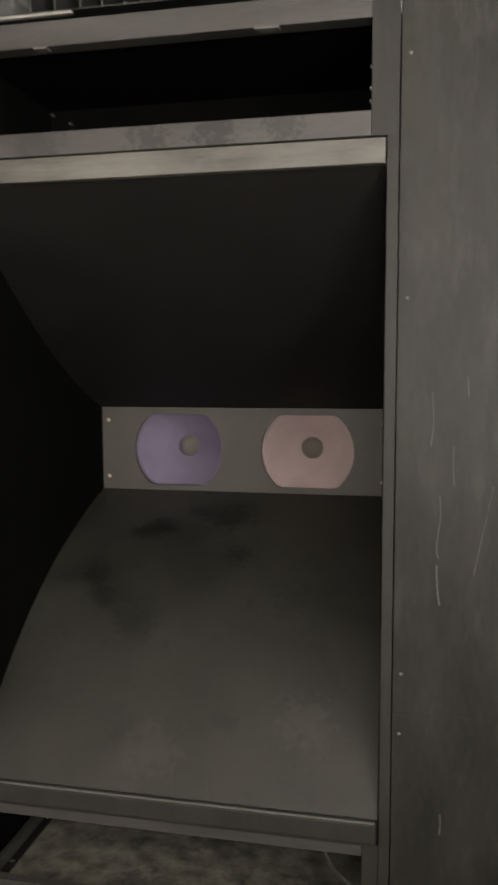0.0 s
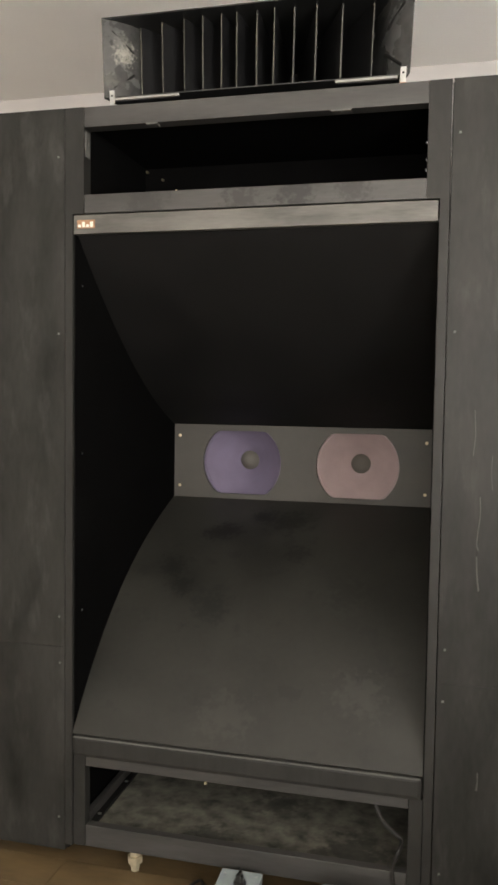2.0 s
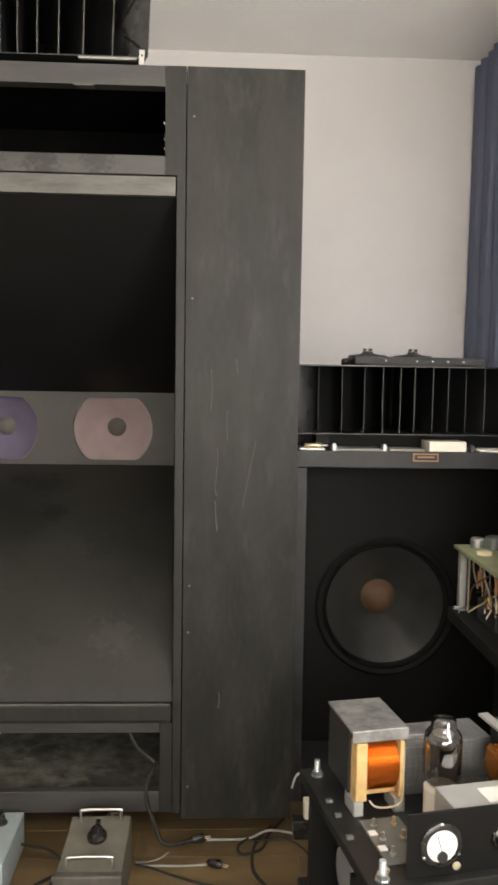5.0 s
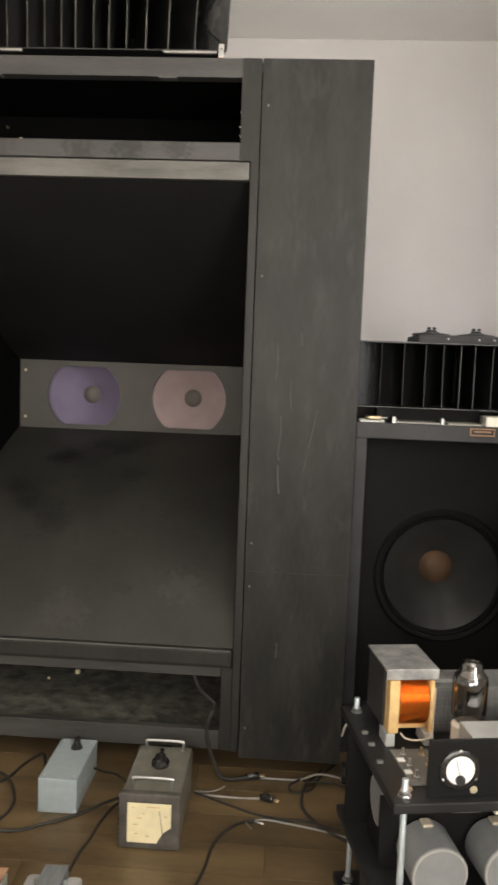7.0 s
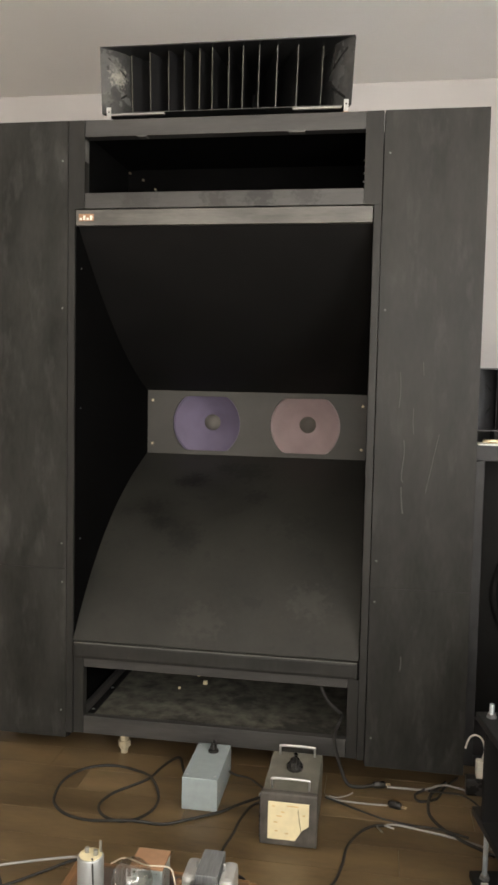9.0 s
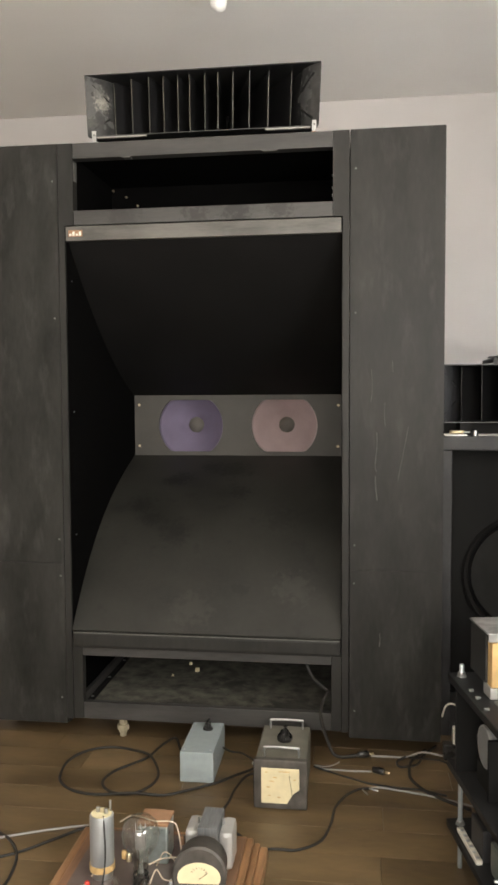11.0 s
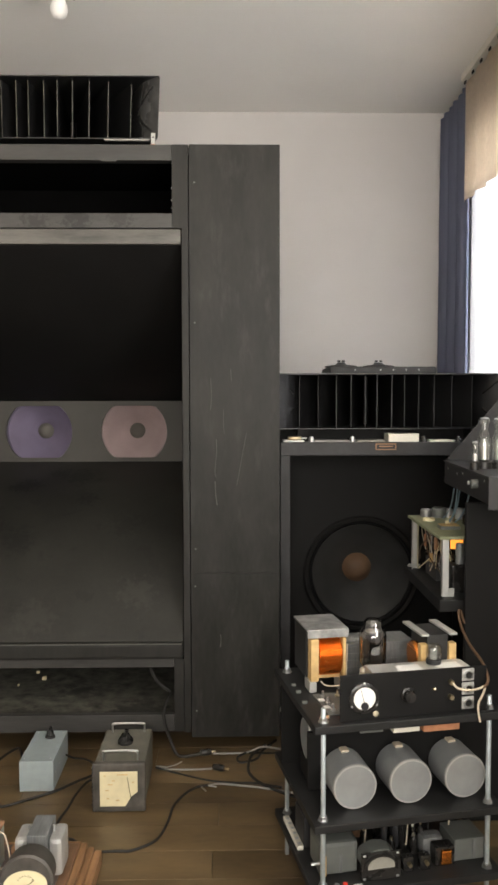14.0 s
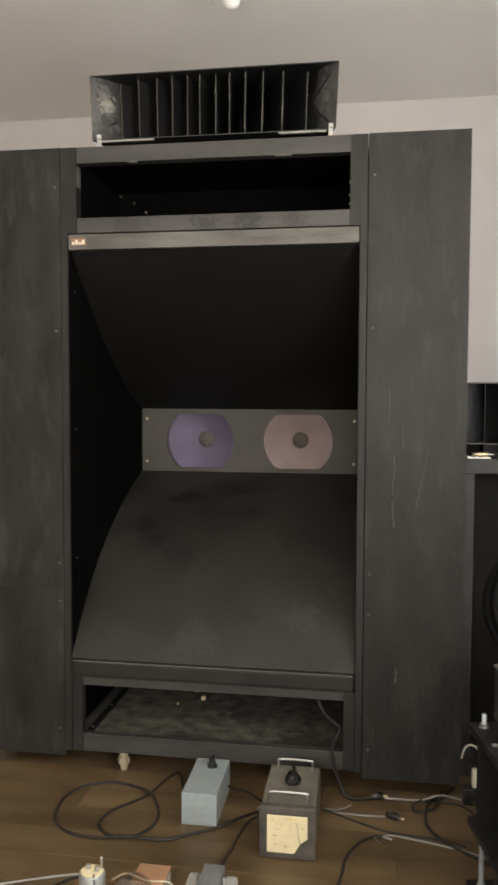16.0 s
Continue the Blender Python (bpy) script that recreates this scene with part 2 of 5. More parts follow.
SLATE = mat("dusty_black_sheet_metal", (0.028, 0.028, 0.0295), 0.5, var=0.4, scale=10, spec=0.35)


def thin_glass(name, tint, gloss):
    """A thin bulb wall: see-through, with more gloss at the rim."""
    m = bpy.data.materials.new(name)
    m.use_nodes = True
    n, l = m.node_tree.nodes, m.node_tree.links
    tr_, gl, mix, lw, mr = n.new("ShaderNodeBsdfTransparent"), n.new("ShaderNodeBsdfGlossy"), n.new("ShaderNodeMixShader"), n.new("ShaderNodeLayerWeight"), n.new("ShaderNodeMapRange")
    tr_.inputs[0].default_value = (*tint, 1)
    gl.inputs["Roughness"].default_value = 0.06
    lw.inputs[0].default_value = 0.3
    mr.inputs[3].default_value, mr.inputs[4].default_value = gloss, min(0.9, gloss + 0.4)
    l.new(lw.outputs["Facing"], mr.inputs[0]), l.new(mr.outputs[0], mix.inputs[0])
    l.new(tr_.outputs[0], mix.inputs[1]), l.new(gl.outputs[0], mix.inputs[2]), l.new(mix.outputs[0], n["Material Output"].inputs[0])
    return m


GLASS = thin_glass("clear_glass", (0.93, 0.93, 0.9), 0.1)
SMOKE = thin_glass("silvered_smoky_glass", (0.38, 0.36, 0.34), 0.16)


def cloth(name, colour, through_part):
    """Thin cloth that lets some daylight through."""
    m = bpy.data.materials.new(name)
    m.use_nodes = True
    n, l = m.node_tree.nodes, m.node_tree.links
    d, t, mix = n.new("ShaderNodeBsdfDiffuse"), n.new("ShaderNodeBsdfTranslucent"), n.new("ShaderNodeMixShader")
    nz, rp = n.new("ShaderNodeTexNoise"), n.new("ShaderNodeValToRGB")
    nz.inputs["Scale"].default_value = 25
    c = Vector(colour)
    rp.color_ramp.elements[0].color, rp.color_ramp.elements[1].color = (*(c * 0.85), 1), (*(c * 1.1), 1)
    l.new(nz.outputs[0], rp.inputs[0]), l.new(rp.outputs[0], d.inputs[0]), l.new(rp.outputs[0], t.inputs[0])
    mix.inputs[0].default_value = through_part
    l.new(d.outputs[0], mix.inputs[1]), l.new(t.outputs[0], mix.inputs[2]), l.new(mix.outputs[0], n["Material Output"].inputs[0])
    return m


def glow(name, colour, strength):
    m = bpy.data.materials.new(name)
    m.use_nodes = True
    b = m.node_tree.nodes["Principled BSDF"]
    b.inputs["Base Color"].default_value = (0.3, 0.1, 0.02, 1)
    b.inputs["Emission Color"].default_value, b.inputs["Emission Strength"].default_value = (*colour, 1), strength
    return m


SHEER = cloth("white_sheer_cloth", (0.6, 0.6, 0.6), 0.7)
PELMET = cloth("apricot_curtain_cloth", (0.92, 0.82, 0.7), 0.68)
NAVY = cloth("navy_curtain_cloth", (0.3, 0.32, 0.43), 0.5)
GLOWING = glow("glowing_tube_plate", (1.0, 0.36, 0.04), 1.6)
SKYGLOW = glow("bright_overcast_sky", (0.9, 0.95, 1.0), 2.0)

# ---- building helpers ----


def box(bm, x0, x1, y0, y1, z0, z1, bevel=0.0, m=None):
    r = bmesh.ops.create_cube(bm, size=1.0)
    vs = r["verts"]
    for v in vs:
        v.co = Vector(((x0 + x1) / 2 + v.co.x * (x1 - x0), (y0 + y1) / 2 + v.co.y * (y1 - y0), (z0 + z1) / 2 + v.co.z * (z1 - z0)))
    if bevel:
        es = list({e for v in vs for e in v.link_edges})
        g = bmesh.ops.bevel(bm, geom=es, offset=bevel, segments=2, profile=0.6, affect="EDGES", clamp_overlap=True)
        vs = list(set(g["verts"]) | {v for v in vs if v.is_valid})
    if m:
        bmesh.ops.transform(bm, matrix=m, verts=vs)
    return bm


def Box(*a, **k):
    return box(bmesh.new(), *a, **k)


def lathe(bm, profile, seg=32, m=None):
    """Turn (radius, height) pairs about z."""
    rings = []
    vs = []
    for r, z in profile:
        ring = [bm.verts.new((r * math.cos(2 * math.pi * i / seg), r * math.sin(2 * math.pi * i / seg), z)) for i in range(seg)] if r > 1e-6 else [bm.verts.new((0, 0, z))]
        rings.append(ring)
        vs += ring
    for a, b in zip(rings, rings[1:]):
        for i in range(seg):
            j = (i + 1) % seg
            f = [a[i % len(a)], a[j % len(a)], b[j % len(b)], b[i % len(b)]]
            f = list(dict.fromkeys(f))
            if len(f) > 2:
                bm.faces.new(f).smooth = True
    if m:
        bmesh.ops.transform(bm, matrix=m, verts=vs)
    return bm


def Lathe(profile, seg=32, m=None):
    return lathe(bmesh.new(), profile, seg, m)


def rod(bm, a, b, r, seg=12):
    a, b = Vector(a), Vector(b)
    d = (b - a)
    m = Matrix.Translation(a) @ d.to_track_quat("Z", "Y").to_matrix().to_4x4()
    n = d.length
    return lathe(bm, [(0, 0), (r * 0.9, 0), (r, r * 0.15), (r, n - r * 0.15), (r * 0.9, n), (0, n)], seg, m)


def Rod(a, b, r, seg=12):
    return rod(bmesh.new(), a, b, r, seg)


def wire(bm, pts, r, seg=8, steps=8):
    """A round cable that glides through pts."""
    p = [Vector(q) for q in pts]
    p = [p[0] * 2 - p[1]] + p + [p[-1] * 2 - p[-2]]
    path = []
    for i in range(1, len(p) - 2):
        for k in range(steps):
            t = k / steps
            a, b, c, d = p[i - 1:i + 3]
            path.append(0.5 * (2 * b + (c - a) * t + (2 * a - 5 * b + 4 * c - d) * t * t + (3 * b - a - 3 * c + d) * t ** 3))
    path.append(p[-2])
    rings = []
    up = Vector((0.13, 0.21, 0.97))
    for i, c in enumerate(path):
        d = (path[min(i + 1, len(path) - 1)] - path[max(i - 1, 0)]).normalized()
        s = d.cross(up)
        if s.length < 0.05:
            s = d.cross(Vector((1, 0, 0)))
        s.normalize()
        u = s.cross(d)
        rings.append([bm.verts.new(c + r * (math.cos(2 * math.pi * k / seg) * s + math.sin(2 * math.pi * k / seg) * u)) for k in range(seg)])
    for a, b in zip(rings, rings[1:]):
        for k in range(seg):
            bm.faces.new((a[k], a[(k + 1) % seg], b[(k + 1) % seg], b[k])).smooth = True
    bm.faces.new(rings[0]), bm.faces.new(rings[-1])
    return bm


def Wire(pts, r, seg=8, steps=8):
    return wire(bmesh.new(), pts, r, seg, steps)


def sheet(profile, x0, x1, thick, cols=1):
    """A curved board: a (y, z) profile drawn out along x, with thickness below it."""
    bm = bmesh.new()
    n = len(profile)
    nor = []
    for i in range(n):
        a, b = Vector(profile[max(i - 1, 0)]), Vector(profile[min(i + 1, n - 1)])
        d = (b - a).normalized()
        nor.append(Vector((-d.y, d.x)))
    rows = []
    for x in (x0, x1):
        top = [bm.verts.new((x, y, z)) for y, z in profile]
        low = [bm.verts.new((x, profile[i][0] - nor[i].x * thick, profile[i][1] - nor[i].y * thick)) for i in range(n)]
        rows.append((top, low))
    (a, c), (b, d) = rows
    for i in range(n - 1):
        bm.faces.new((a[i], a[i + 1], b[i + 1], b[i])).smooth = True
        bm.faces.new((c[i], d[i], d[i + 1], c[i + 1])).smooth = True
        bm.faces.new((a[i], c[i], c[i + 1], a[i + 1]))
        bm.faces.new((b[i], b[i + 1], d[i + 1], d[i]))
    bm.faces.new((a[0], b[0], d[0], c[0])), bm.faces.new((a[-1], c[-1], d[-1], b[-1]))
    return bm


def part(name, bm, material, parent=None, label="", at=None):
    bmesh.ops.recalc_face_normals(bm, faces=bm.faces)
    for e in bm.edges:
        if len(e.link_faces) == 2 and e.calc_face_angle(0) > 0.65:
            e.smooth = False
    me = bpy.data.meshes.new(name)
    bm.to_mesh(me)
    bm.free()
    me.materials.append(material)
    ob = new(name, me)
    if parent:
        ob.parent = parent
    if at:
        ob.matrix_basis = at
    if label:
        ob["label"] = label
    return ob


def thing(name, label, category, group="", m=None):
    ob = tagged(new(name), label, category, group)
    ob.empty_display_size = 0.05
    if m:
        ob.matrix_basis = m
    return ob


def setting(name, bm, material, label=""):
    return tagged(part(name, bm, material), label, kind="structure")


def shared(name, me, parent, at, label=""):
    """One more object on a mesh that is there already."""
    ob = new(name, me)
    ob.parent, ob.matrix_basis = parent, at
    if label:
        ob["label"] = label
    return ob


# ---- room ----
XL, XR, YB, YN, ZC = -3.4, 1.80, 1.6, -4.5, 2.75
setting("ground", Box(-9, 9, -10, 8, -0.4, -0.3), JOINT, "dark ground under the house")
setting("floor", Box(XL, XR, YN, YB, -0.2, -0.012), JOINT, "dark subfloor under brown oak planks")
setting("wall_north", Box(XL - 0.2, XR + 0.2, YB, YB + 0.2, -0.2, ZC), WALL, "plain white painted wall")
setting("wall_west", Box(XL - 0.2, XL, YN, YB, -0.2, ZC), WALL, "plain white painted wall")
# W1 is the window in view; W2 is an added, unseen opening
W1, W2, WZ = (-0.4, 1.08), (-3.35, -1.85), (0.8, 2.5)
bm = bmesh.new()
for a, b in ((YN, W2[0]), (W2[1], W1[0]), (W1[1], YB)):
    box(bm, XR, XR + 0.2, a, b, -0.2, ZC)
for a, b in (W2, W1):
    box(bm, XR, XR + 0.2, a, b, -0.2, WZ[0]), box(bm, XR, XR + 0.2, a, b, WZ[1], ZC)
setting("wall_east", bm, WALL, "white wall with window openings")
# the south opening is added out of view for its lamp
bm = bmesh.new()
for a, b, c, d in ((XL - 0.2, -0.25, -0.2, ZC), (1.55, XR + 0.2, -0.2, ZC), (-0.25, 1.55, -0.2, 0.75), (-0.25, 1.55, 2.45, ZC)):
    box(bm, a, b, YN - 0.2, YN, c, d)
setting("wall_south", bm, WALL, "unseen white wall with an added window opening")
setting("ceiling", Box(XL - 0.2, XR + 0.2, YN - 0.2, YB + 0.2, ZC, ZC + 0.15), CEIL, "plain white plaster ceiling")

# ---- large horn loudspeaker ----
horn_speaker = thing("horn_loudspeaker", "tall grey-stained plywood cinema horn loudspeaker on brass feet", "loudspeaker")
S = horn_speaker
F = 0.012
for sx in (-1, 1):
    a, b = sorted((sx * 0.4765, sx * 0.4985))
    part("side_panel", Box(a, b, F - 0.004, 1.0, 0.075, 1.8134), GREY, S)
    a, b = sorted((sx * 0.4765, sx * 0.4735))
    part("inner_side", Box(a, b, F + 0.004, 0.86, 0.34, 1.77), DEEPBLACK, S, "black painted horn side")
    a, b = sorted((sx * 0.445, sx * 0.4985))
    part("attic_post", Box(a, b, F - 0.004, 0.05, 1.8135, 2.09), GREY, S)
    part("attic_side", Box(a, b, 0.0505, 0.9, 1.8135, 2.07), DEEPBLACK, S)
    a, b = sorted((sx * 0.4405, sx * 0.4755))
    part("lower_post", Box(a, b, F + 0.001, 0.045, 0.0755, 0.334, bevel=0.002), GREY, S)
part("top_rail", Box(-0.4445, 0.4445, F - 0.003, 0.05, 2.038, 2.09, bevel=0.002), GREYH, S)
part("top_panel", Box(-0.4445, 0.4445, 0.0505, 0.95, 2.05, 2.085), DEEPBLACK, S)
part("attic_back", Box(-0.4445, 0.4445, 0.4552, 0.475, 1.8503, 2.0495), DEEPBLACK, S)
part("attic_floor", Box(-0.4445, 0.4445, 0.0505, 0.549, 1.835, 1.85), DEEPBLACK, S)
part("middle_rail", Box(-0.4445, 0.4445, F - 0.003, 0.05, 1.814, 1.863, bevel=0.002), GREYH, S)
part("mouth_rail", Box(-0.473, 0.473, F - 0.006, 0.03, 1.76, 1.8095, bevel=0.002), BARE, S, "pale worn rail above the horn mouth")
low = [(0.0, 0.400)] + [(0.838 * t, 0.400 + 0.558 * (1.95 * t - 1.4 * t * t + 0.45 * t ** 3)) for t in [i / 16 for i in range(1, 17)]]
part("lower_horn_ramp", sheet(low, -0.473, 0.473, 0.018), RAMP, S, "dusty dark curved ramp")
up = [(F + 0.02 + (0.838 - F - 0.02) * t, 1.762 - 0.534 * (1.5 * t - 0.5 * t * t)) for t in [i / 16 for i in range(17)]]
# the black also carries the shade of this downward-facing board
part("upper_horn_ramp", sheet(up[::-1], -0.473, 0.473, 0.018), BLACK, S, "curved ceiling of the horn, black with shade in the colour")
part("lip", Box(-0.473, 0.473, F - 0.016, 0.03, 0.336, 0.397, bevel=0.012), GREY, S, "rounded front lip")
part("lower_rail", Box(-0.4395, 0.4395, F + 0.003, 0.04, 0.304, 0.3355, bevel=0.002), GREYH, S)
part("bottom_rail", Box(-0.4395, 0.4395, F + 0.002, 0.04, 0.0755, 0.136, bevel=0.002), GREYH, S)
part("pit_floor", Box(-0.446, 0.473, 0.0415, 0.95, 0.1, 0.115), DUST, S, "dusty mottled floor board")
part("back_panel", Box(-0.4755, 0.4755, 0.98, 1.0, 0.08, 1.8), BLACK, S)


def holed_board(x0, x1, z0, z1, y0, y1, holes):
    """An upright board with openings, each a list of (x, z)."""
    bm = bmesh.new()
    edges = []
    for loop in [[(x0, z0), (x1, z0), (x1, z1), (x0, z1)]] + holes:
        vs = [bm.verts.new((x, y0, z)) for x, z in loop]
        edges += [bm.edges.new((vs[i], vs[(i + 1) % len(vs)])) for i in range(len(vs))]
    bmesh.ops.triangle_fill(bm, edges=edges, use_beauty=True, use_dissolve=False)
    g = bmesh.ops.extrude_face_region(bm, geom=list(bm.faces))
    bmesh.ops.translate(bm, verts=[v for v in g["geom"] if isinstance(v, bmesh.types.BMVert)], vec=(0, y1 - y0, 0))
    return bm


def cut_circle(cx, cz, r, flat):
    return [(cx + r * math.cos(a), cz + max(-flat, min(flat, r * math.sin(a)))) for a in [2 * math.pi * (i + 0.5) / 48 for i in range(48)]]


def screw(parent, x, y, z, r=0.004, material=None, turn=(90, 0, 0)):
    return part("screw", Lathe([(0, 0), (r, 0), (r, 0.0008), (r * 0.6, 0.0016), (0, 0.0018)], 10, pose(x, y, z, *turn)), material or STEEL, parent, "small round screw head")


baffle = part("baffle", holed_board(-0.473, 0.473, 0.955, 1.236, 0.842, 0.86, [cut_circle(-0.2155, 1.0905, 0.147, 0.1155), cut_circle(0.206, 1.0905, 0.147, 0.1155)]), BAFFLE, S, "grey driver board")
for x, z in ((-0.452, 1.185), (-0.452, 1.0), (0.444, 1.18), (0.442, 1.0)):
    screw(baffle, x, 0.8418, z, 0.006, BRASS)
for x, cone_mat, word in ((-0.2155, CONEP, "violet"), (0.206, CONER, "rose")):
    d = part("driver", Lathe([(0.185, 0.0), (0.185, 0.012), (0.16, 0.012), (0.16, 0.002), (0.185, 0.0)], 48, pose(x, 0.8635, 1.0905, -90, 0, 0)), BLACK, S, word + " paper cone loudspeaker driver")
    part("surround", Lathe([(0.16, 0.002), (0.154, -0.003), (0.147, 0.0), (0.141, -0.003), (0.136, 0.002)], 48, pose(x, 0.868, 1.0905, -90, 0, 0)), cone_mat, d)
    part("cone", Lathe([(0.136, 0.002), (0.112, 0.028), (0.082, 0.06), (0.056, 0.088), (0.036, 0.108)], 48, pose(x, 0.868, 1.0905, -90, 0, 0)), cone_mat, d, word + " paper cone")
    part("dust_cap", Lathe([(0, 0.08), (0.015, 0.0825), (0.028, 0.091), (0.036, 0.108)], 32, pose(x, 0.868, 1.0905, -90, 0, 0)), CAPM, d, "grey dust cap")
# strip with screws beside the pit floor, feet, sticker, pins
strip = part("edge_strip", Box(-0.446, -0.426, 0.0415, 0.9, 0.1155, 0.124, bevel=0.002), BLACK, S)
part("edge_board", Box(-0.4625, -0.4465, 0.0415, 0.9, 0.0905, 0.15, bevel=0.002), GREYH, S, "grey-brown edge board beside the pit")
for y in (0.1, 0.3, 0.5):
    screw(strip, -0.436, y, 0.124, 0.006, STEEL, (0, 0, 0))
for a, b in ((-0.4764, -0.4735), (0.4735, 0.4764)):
    part("pit_side", Box(a, b, 0.046, 0.97, 0.0905, 0.33), DEEPBLACK, S, "black inner side of the lower bay")
part("pit_bottom", Box(-0.475, 0.475, 0.0415, 0.975, 0.0765, 0.09), BLACK, S)
for x, y, r in ((-0.118, 0.42, 0.008), (-0.2, 0.36, 0.004), (-0.16, 0.5, 0.006)):
    part("pit_block", Box(x, x + r * 2, y, y + r * 2, 0.1155, 0.1155 + r * 1.8, bevel=r * 0.3), CREAM, S, "small pale crumb on the dusty board")
for x in (-0.31, 0.31):
    for y in (0.06, 0.9):
        f = part("foot", Lathe([(0, 0), (0.012, 0), (0.012, 0.01), (0.015, 0.012), (0.015, 0.022), (0.022, 0.024), (0.022, 0.042), (0.015, 0.044), (0.015, 0.0752), (0, 0.0752)], 6, pose(x, y, 0)), PALEBRASS, S, "brass levelling foot")
st = part("sticker", Box(-0.462, -0.412, F - 0.0072, F - 0.0062, 1.774, 1.796), CARD, S, "small worn label with unreadable print")
for i in range(4):
    part("print_bar", Box(-0.459 + i * 0.0115, -0.451 + i * 0.0115, F - 0.0082, F - 0.0073, 1.777, 1.784 + 0.007 * (i % 2)), IVORY, st)
for x, y, z in ((-0.436, 0.443, 2.038), (-0.384, 0.443, 2.012), (-0.337, 0.443, 1.976)):
    part("pin", Rod((x, y, z), (x, y + 0.012, z), 0.004, 8), BRASS, S)
for z in (1.95, 1.91, 1.885):
    screw(S, 0.442, 0.025, z, 0.004, STEEL, (0, -90, 0))
for x, w in ((0.21, 0.05), (-0.27, 0.03)):
    part("chipped_edge", Box(x, x + w, F - 0.0045, F + 0.02, 2.034, 2.0378), PAINT, S, "chipped bare edge")
part("chipped_edge", Box(-0.4449, -0.4425, F + 0.004, F + 0.03, 1.965, 2.03), PAINT, S, "chipped bare edge")
for z in (1.63, 1.17, 0.73):
    screw(S, -0.4733, 0.06, z, 0.003, STEEL, (0, 90, 0))
# thin pale line, a highlight on the rounded lip drawn as colour
part("lip_highlight", Wire([(-0.468, F - 0.0152, 0.392), (-0.2, F - 0.0156, 0.3915), (0.1, F - 0.0156, 0.392), (0.468, F - 0.0152, 0.392)], 0.0022, 6, 4), PAINT, S, "painted highlight along the rounded lip")

# ---- wings ----
for sx in (-1, 1):
    w = thing("side_wing", "flat grey-stained plywood baffle wing with pale scuffs beside the horn", "panel", "wings of the loudspeaker")
    a, b = sorted((sx * 0.5018, sx * 0.808))
    part("upper_board", Box(a, b, F, 0.034, 0.6355, 2.092, bevel=0.0006), WING, w)
    part("lower_board", Box(a, b, F + 0.0006, 0.034, 0.055, 0.635, bevel=0.0006), WING, w)
    # added unseen black strips; the inner one blocks the bright gap beside the cabinet
    for u, v in ((0.5, 0.56), (0.75, 0.79)):
        a, b = sorted((sx * u, sx * v))
        part("backing_strip", Box(a, b, 0.0345, 0.07, 0.0515, 2.0915), BLACK, w)
    # added black plinth, set back to read as shadow under the wing
    a, b = sorted((sx * 0.5, sx * 0.80))
    part("shade_plinth", Box(a, b, 0.28, 0.31, 0.0, 0.05), BLACK, w)
    part("shade_plinth_arm", Box(a, b, 0.0345, 0.31, 0.0503, 0.0513), BLACK, w)
    for z in (1.966, 1.497, 0.72, 0.59, 0.15):
        screw(w, sx * (0.52 + 0.004 * math.sin(z * 40)), F - 0.0002, z, 0.0034, GREYCAN)
    if sx > 0:
        for pts, r in (([(0.572, 1.31), (0.575, 1.25), (0.571, 1.2)], 0.0009), ([(0.590, 1.1), (0.592, 1.06), (0.588, 1.02), (0.5855, 0.985), (0.59, 0.97)], 0.0012), ([(0.586, 0.955), (0.587, 0.93), (0.589, 0.9), (0.593, 0.872)], 0.0018),
                       ([(0.616, 1.2), (0.615, 1.16), (0.618, 1.12)], 0.0007), ([(0.694, 1.12), (0.679, 1.04), (0.66, 0.94)], 0.0008), ([(0.603, 0.42), (0.604, 0.4), (0.602, 0.375)], 0.0016), ([(0.64, 1.34), (0.643, 1.3)], 0.0008)):
            part("scratch", Wire([(x, F, z) for x, z in pts], r, 6, 4), PAINT, w, "pale scratch")


def upright_sheet(profile, z0, z1, thick):
    """A curved upright board: an (x, y) profile drawn up along z."""
    bm = sheet(profile, z0, z1, thick)
    for v in bm.verts:
        v.co = Vector((v.co.y, v.co.z, v.co.x))
    return bm


